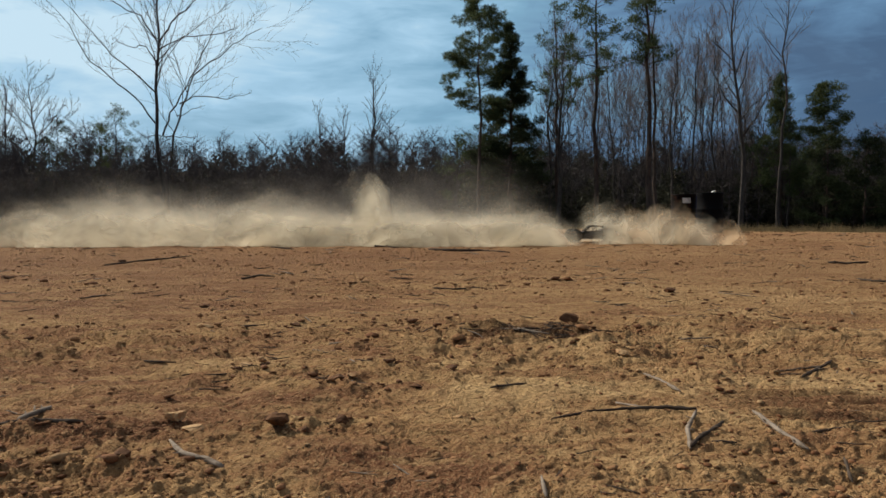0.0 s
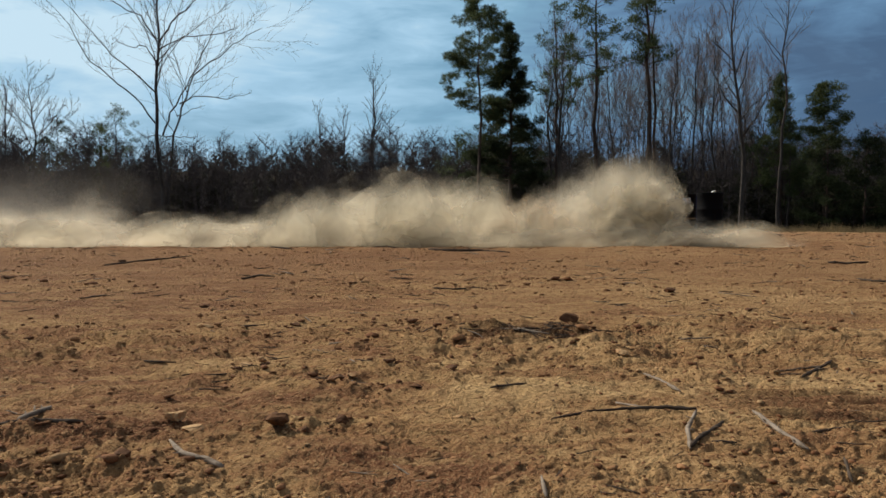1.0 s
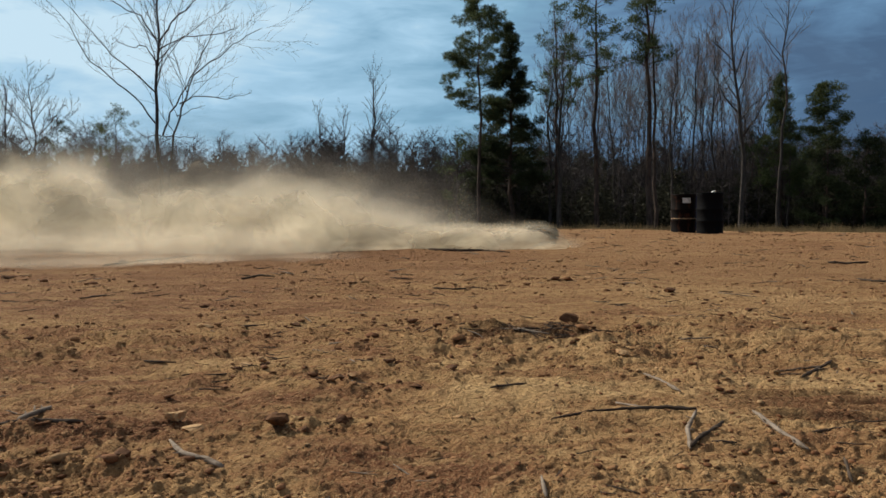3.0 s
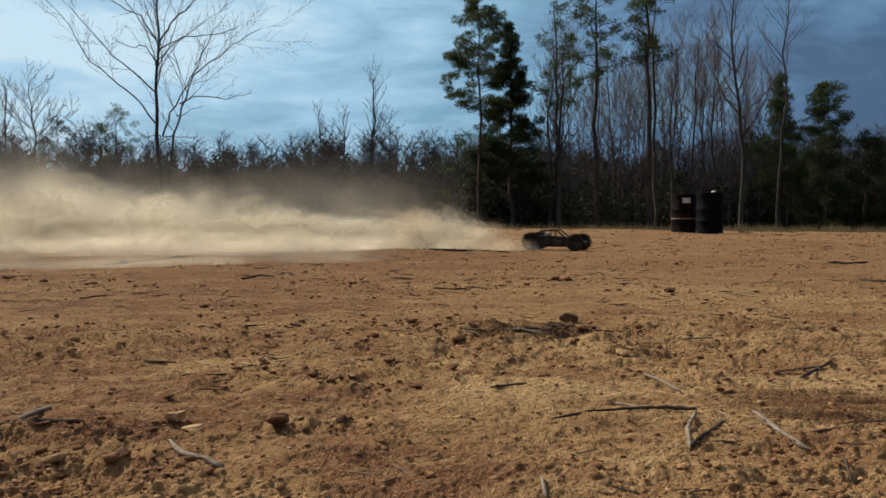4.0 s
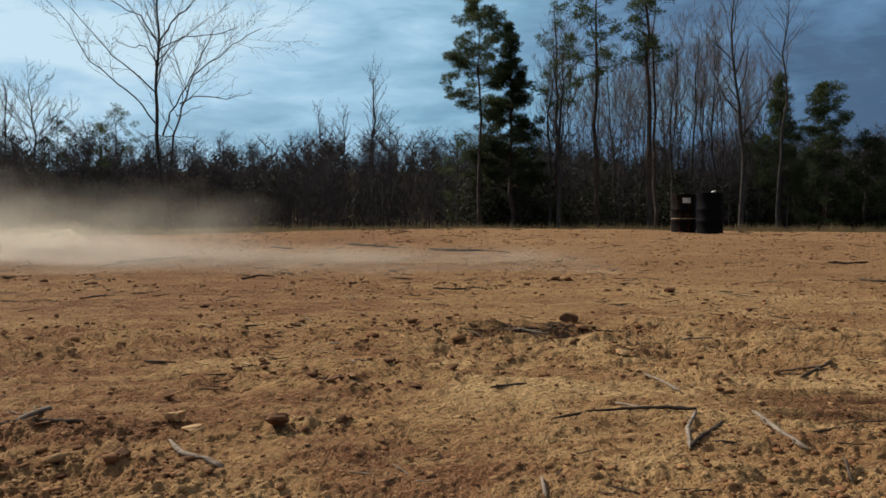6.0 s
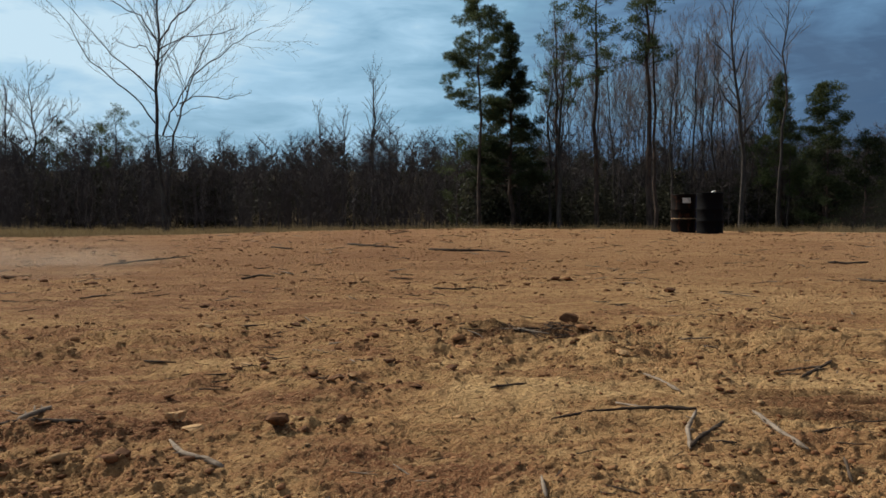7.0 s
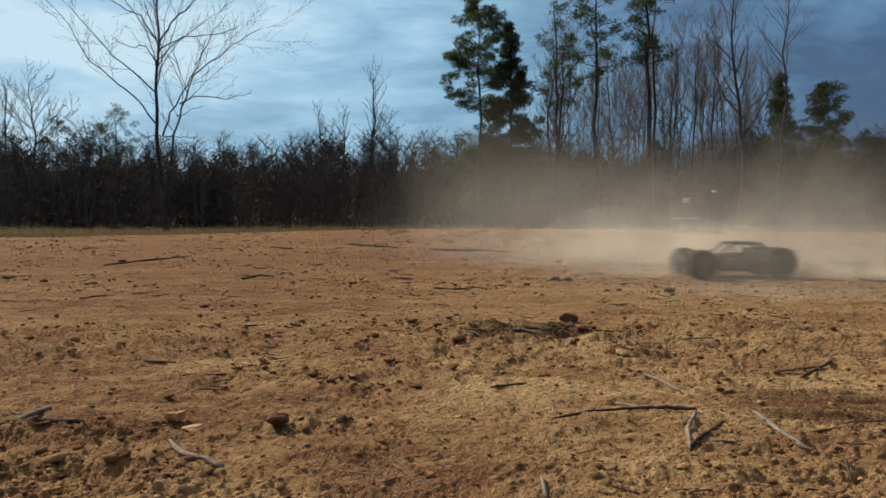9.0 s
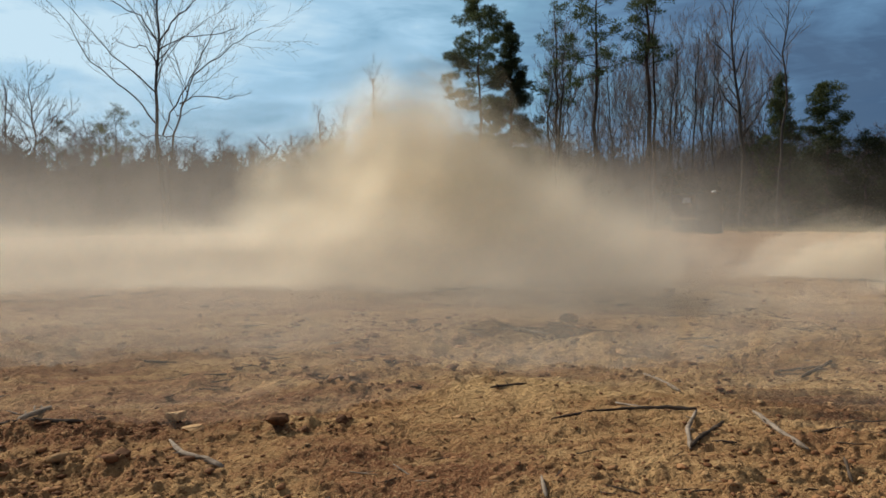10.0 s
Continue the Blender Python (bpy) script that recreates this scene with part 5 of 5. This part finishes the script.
    for i in range(9):
        x, y = 1.9 + 0.5 * i, 7.5 - 0.12 * i
        rows = [(4.45, x + 1.5, y, -0.6), (4.65, x + 1.1, y, 0.0), (5.0, x, y, 0.02), (5.5, x - 2.2, y, 0.03), (6.0, x - 5.0, y, 0.03), (6.8, x - 10.5, y, 0.03)]
        cloud(THINS, (0.7, 0.5, 0.17), rows, "thin low dust dragged over the field")
    for i in range(9):
        x, h = -4.4 + 0.42 * i, rng.uniform(0.55, 0.8)
        rows = [(4.4, x + 1.7, 9.4, -1.4), (4.75, x + 0.9, 9.4, 0.1), (5.0, x, 9.4, 0.2), (5.5, x - 1.5, 9.2, 0.3), (6.0, x - 4.0, 9.0, 0.36), (6.8, x - 9.0, 8.8, 0.4)]
        cloud(MIDS if i < 6 else THINS, (0.6, 0.55, h), rows)
    # thin dust blown in from the right before the return, 8.1 s on
    for i in range(20):
        x = 6.2 + i * 0.55
        rows = [(0, x + 8, 9.0, 0.2), (7.9, x + 8, 9.0, 0.2), (8.40, x - 0.6, 8.2, 0.2), (9.2, x - 6.9, 7.4, 0.3), (9.5, x - 10.0, 7.2, 0.3), (10, x - 14.6, 6.8, 0.35)]
        cloud(THINS if i % 3 == 1 else HAZES, (1.5, 1.0, rng.uniform(0.9, 1.4)), rows, "thin grey dust blowing across the field")
    for i in range(6):
        x = 6.6 + i * 0.7
        rows = [(0, x + 8, 7.0, 0.0), (7.9, x + 8, 7.0, 0.0), (8.42, x - 0.3, 7.0, 0.03), (9.2, x - 5.4, 6.6, 0.05), (10, x - 9.6, 6.2, 0.05)]
        cloud(MIDS if i < 3 else THINS, (1.0, 0.8, 0.5), rows, "thin grey dust blowing across the field")
    for i in range(9):
        x = 3.7 + i * 0.65
        rows = [(0, x + 6, 4.9, 0.0), (8.2, x + 6, 4.9, 0.0), (8.6, x + 0.2, 4.9, 0.05), (9.0, x - 2.6, 4.9, 0.08), (9.25, x - 5.2, 4.8, 0.1), (9.5, x - 7.9, 4.8, 0.1), (10, x - 11.5, 4.6, 0.1)]
        cloud(HAZES if i % 3 == 0 else THINS, (1.1, 0.6, 0.6), rows, "thin grey dust blowing across the field")
    # the thick cloud of the return, 8.9 to 10 s
    for i in range(36):
        t = 8.80 + i * 0.030
        h = rng.uniform(0.34, 0.50) * (1.0 if i < 18 else 0.75)
        cloud(MIDS, (0.72, 0.6, h), drift(4.6 - i * 0.235, 5.4 + rng.uniform(-0.3, 0.3), h, t, 0.15, 0.1, tau=1.2, v=8.0, grow=0.25))
    for i, (lag, h) in enumerate(((0.0, 0.85), (0.25, 0.85), (-0.3, 0.75), (0.6, 0.80), (0.95, 0.75), (-0.65, 0.6), (1.3, 0.70), (1.6, 0.62), (-0.95, 0.5),
                                  (0.1, 0.7), (0.45, 0.65), (1.9, 0.55), (0.8, 0.6), (-0.15, 0.6), (0.15, 0.8))):
        k = 1.0 - 0.42 * abs(lag)
        rows = [(8.75, 5.6, 5.5, -1.3), (9.05, 3.9 + lag * 0.6, 5.4, 0.1), (9.5, 2.05 + lag * 0.75, 5.2, 0.38 * k), (9.8, 0.7 + lag * 0.8, 5.0, 0.58 * k),
                (10.0, -0.28 + lag * 0.75, 4.8, 0.80 * k)]
        cloud(MIDS, (0.46, 0.5, h * 0.82), rows, "tall billow of tan dust behind the buggy")
    for i, (lag, z) in enumerate(((0.05, 1.12), (-0.10, 0.95), (0.16, 0.80), (-0.30, 0.62), (0.42, 0.66), (0.0, 0.55), (-0.62, 0.40), (0.75, 0.45), (1.05, 0.34), (-0.95, 0.22))):
        rows = [(8.8, 5.3, 5.4, -1.2), (9.1, 3.7 + lag * 0.6, 5.3, 0.1), (9.5, 2.0 + lag * 0.8, 5.1, 0.55 * z), (9.8, 0.62 + lag * 0.8, 4.9, 0.82 * z), (10.0, -0.26 + lag * 0.8, 4.8, 1.02 * z)]
        cloud(MIDS, (0.30 + 0.05 * (i % 3), 0.35, 0.32), rows, "tall billow of tan dust behind the buggy")
    for i in range(9):
        h = rng.uniform(0.30, 0.45)
        cloud(MIDS, (0.8, 0.6, h), drift(6.0 - i * 0.33, 5.2, h, 9.1 + i * 0.06, 0.05, 0.3, tau=1.2, grow=0.25))
    for i in range(7):
        cloud(HAZES, (0.8, 0.5, 0.75), drift(3.6 - 0.42 * i, 4.75, 0.75, 9.2 + 0.05 * i, 0.1, -0.5, v=8.0, tau=1.0, grow=0.3), "tan dust rolling nearer over the dirt")
    for i in range(20):
        cloud(THINS if i % 2 else HAZES, (1.0, 0.8, 0.55), drift(4.2 - i * 0.42, 4.3, 0.55, 9.0 + i * 0.035, 0.1, -1.7, grow=0.3), "thin dust spreading over the near dirt")
    # a last veil reaches the near dirt as the cloud rolls on
    for i in range(16):
        x, y = 3.4 - 0.36 * i, 3.0 - 0.05 * (i % 5) * 4
        t = 9.15 + 0.02 * i
        rows = [(t - 0.1, x + 1.2, y + 0.5, -1.2), (t + 0.35, x + 0.4, y + 0.2, 0.0), (10.0, x - 0.9, y - 0.1, 0.04)]
        cloud(THINS if i % 3 == 0 else HAZES, (0.75, 0.45, 0.30 + 0.03 * (i % 4)), rows, "thin dust spreading over the near dirt")
    # a faint haze crosses the whole field, 7.0 to 8.1 s
    for i in range(3):
        x, y = 4.4 + 2.4 * i, 2.4 + 0.7 * (i % 3)
        rows = [(6.1, x + 10.0, y, 0.3), (6.9, x - 0.2, y, 0.35), (7.5, x - 7.0, y, 0.4), (8.1, x - 16.0, y, 0.4)]
        cloud(HAZES, (1.9, 0.8, 0.45 + 0.08 * (i % 3)), rows, "faint grey haze drifting over the field")
    # the tail of the last bank thins out at the far side, 6.5 to 7.2 s
    for i in range(5):
        x = -2.2 - 0.9 * i
        rows = [(5.4, x + 2.6, 6.6, -1.0), (5.9, x + 1.6, 6.6, 0.0), (6.8, x - 0.3, 6.4, 0.02), (7.4, x - 3.0, 6.2, 0.02), (8.0, x - 7.5, 6.0, 0.02)]
        cloud(THINS, (0.9, 0.7, 0.26), rows, "thin grey dust blowing across the field")


def motions():
    rows = []
    for t, x, y, head in DRIVE:
        rows.append((t, pose(x, y, ground_z(x, y) + 0.005, 0, 0, head)))
    walk(BUGGY, rows)
    for hub, place in WHEELS:
        walk(hub, [(i / 10, Matrix.Translation(place) @ pose(0, 0, 0, 0, (55 * i) % 360, 0)) for i in range(101)])
    dust_bank()


motions()
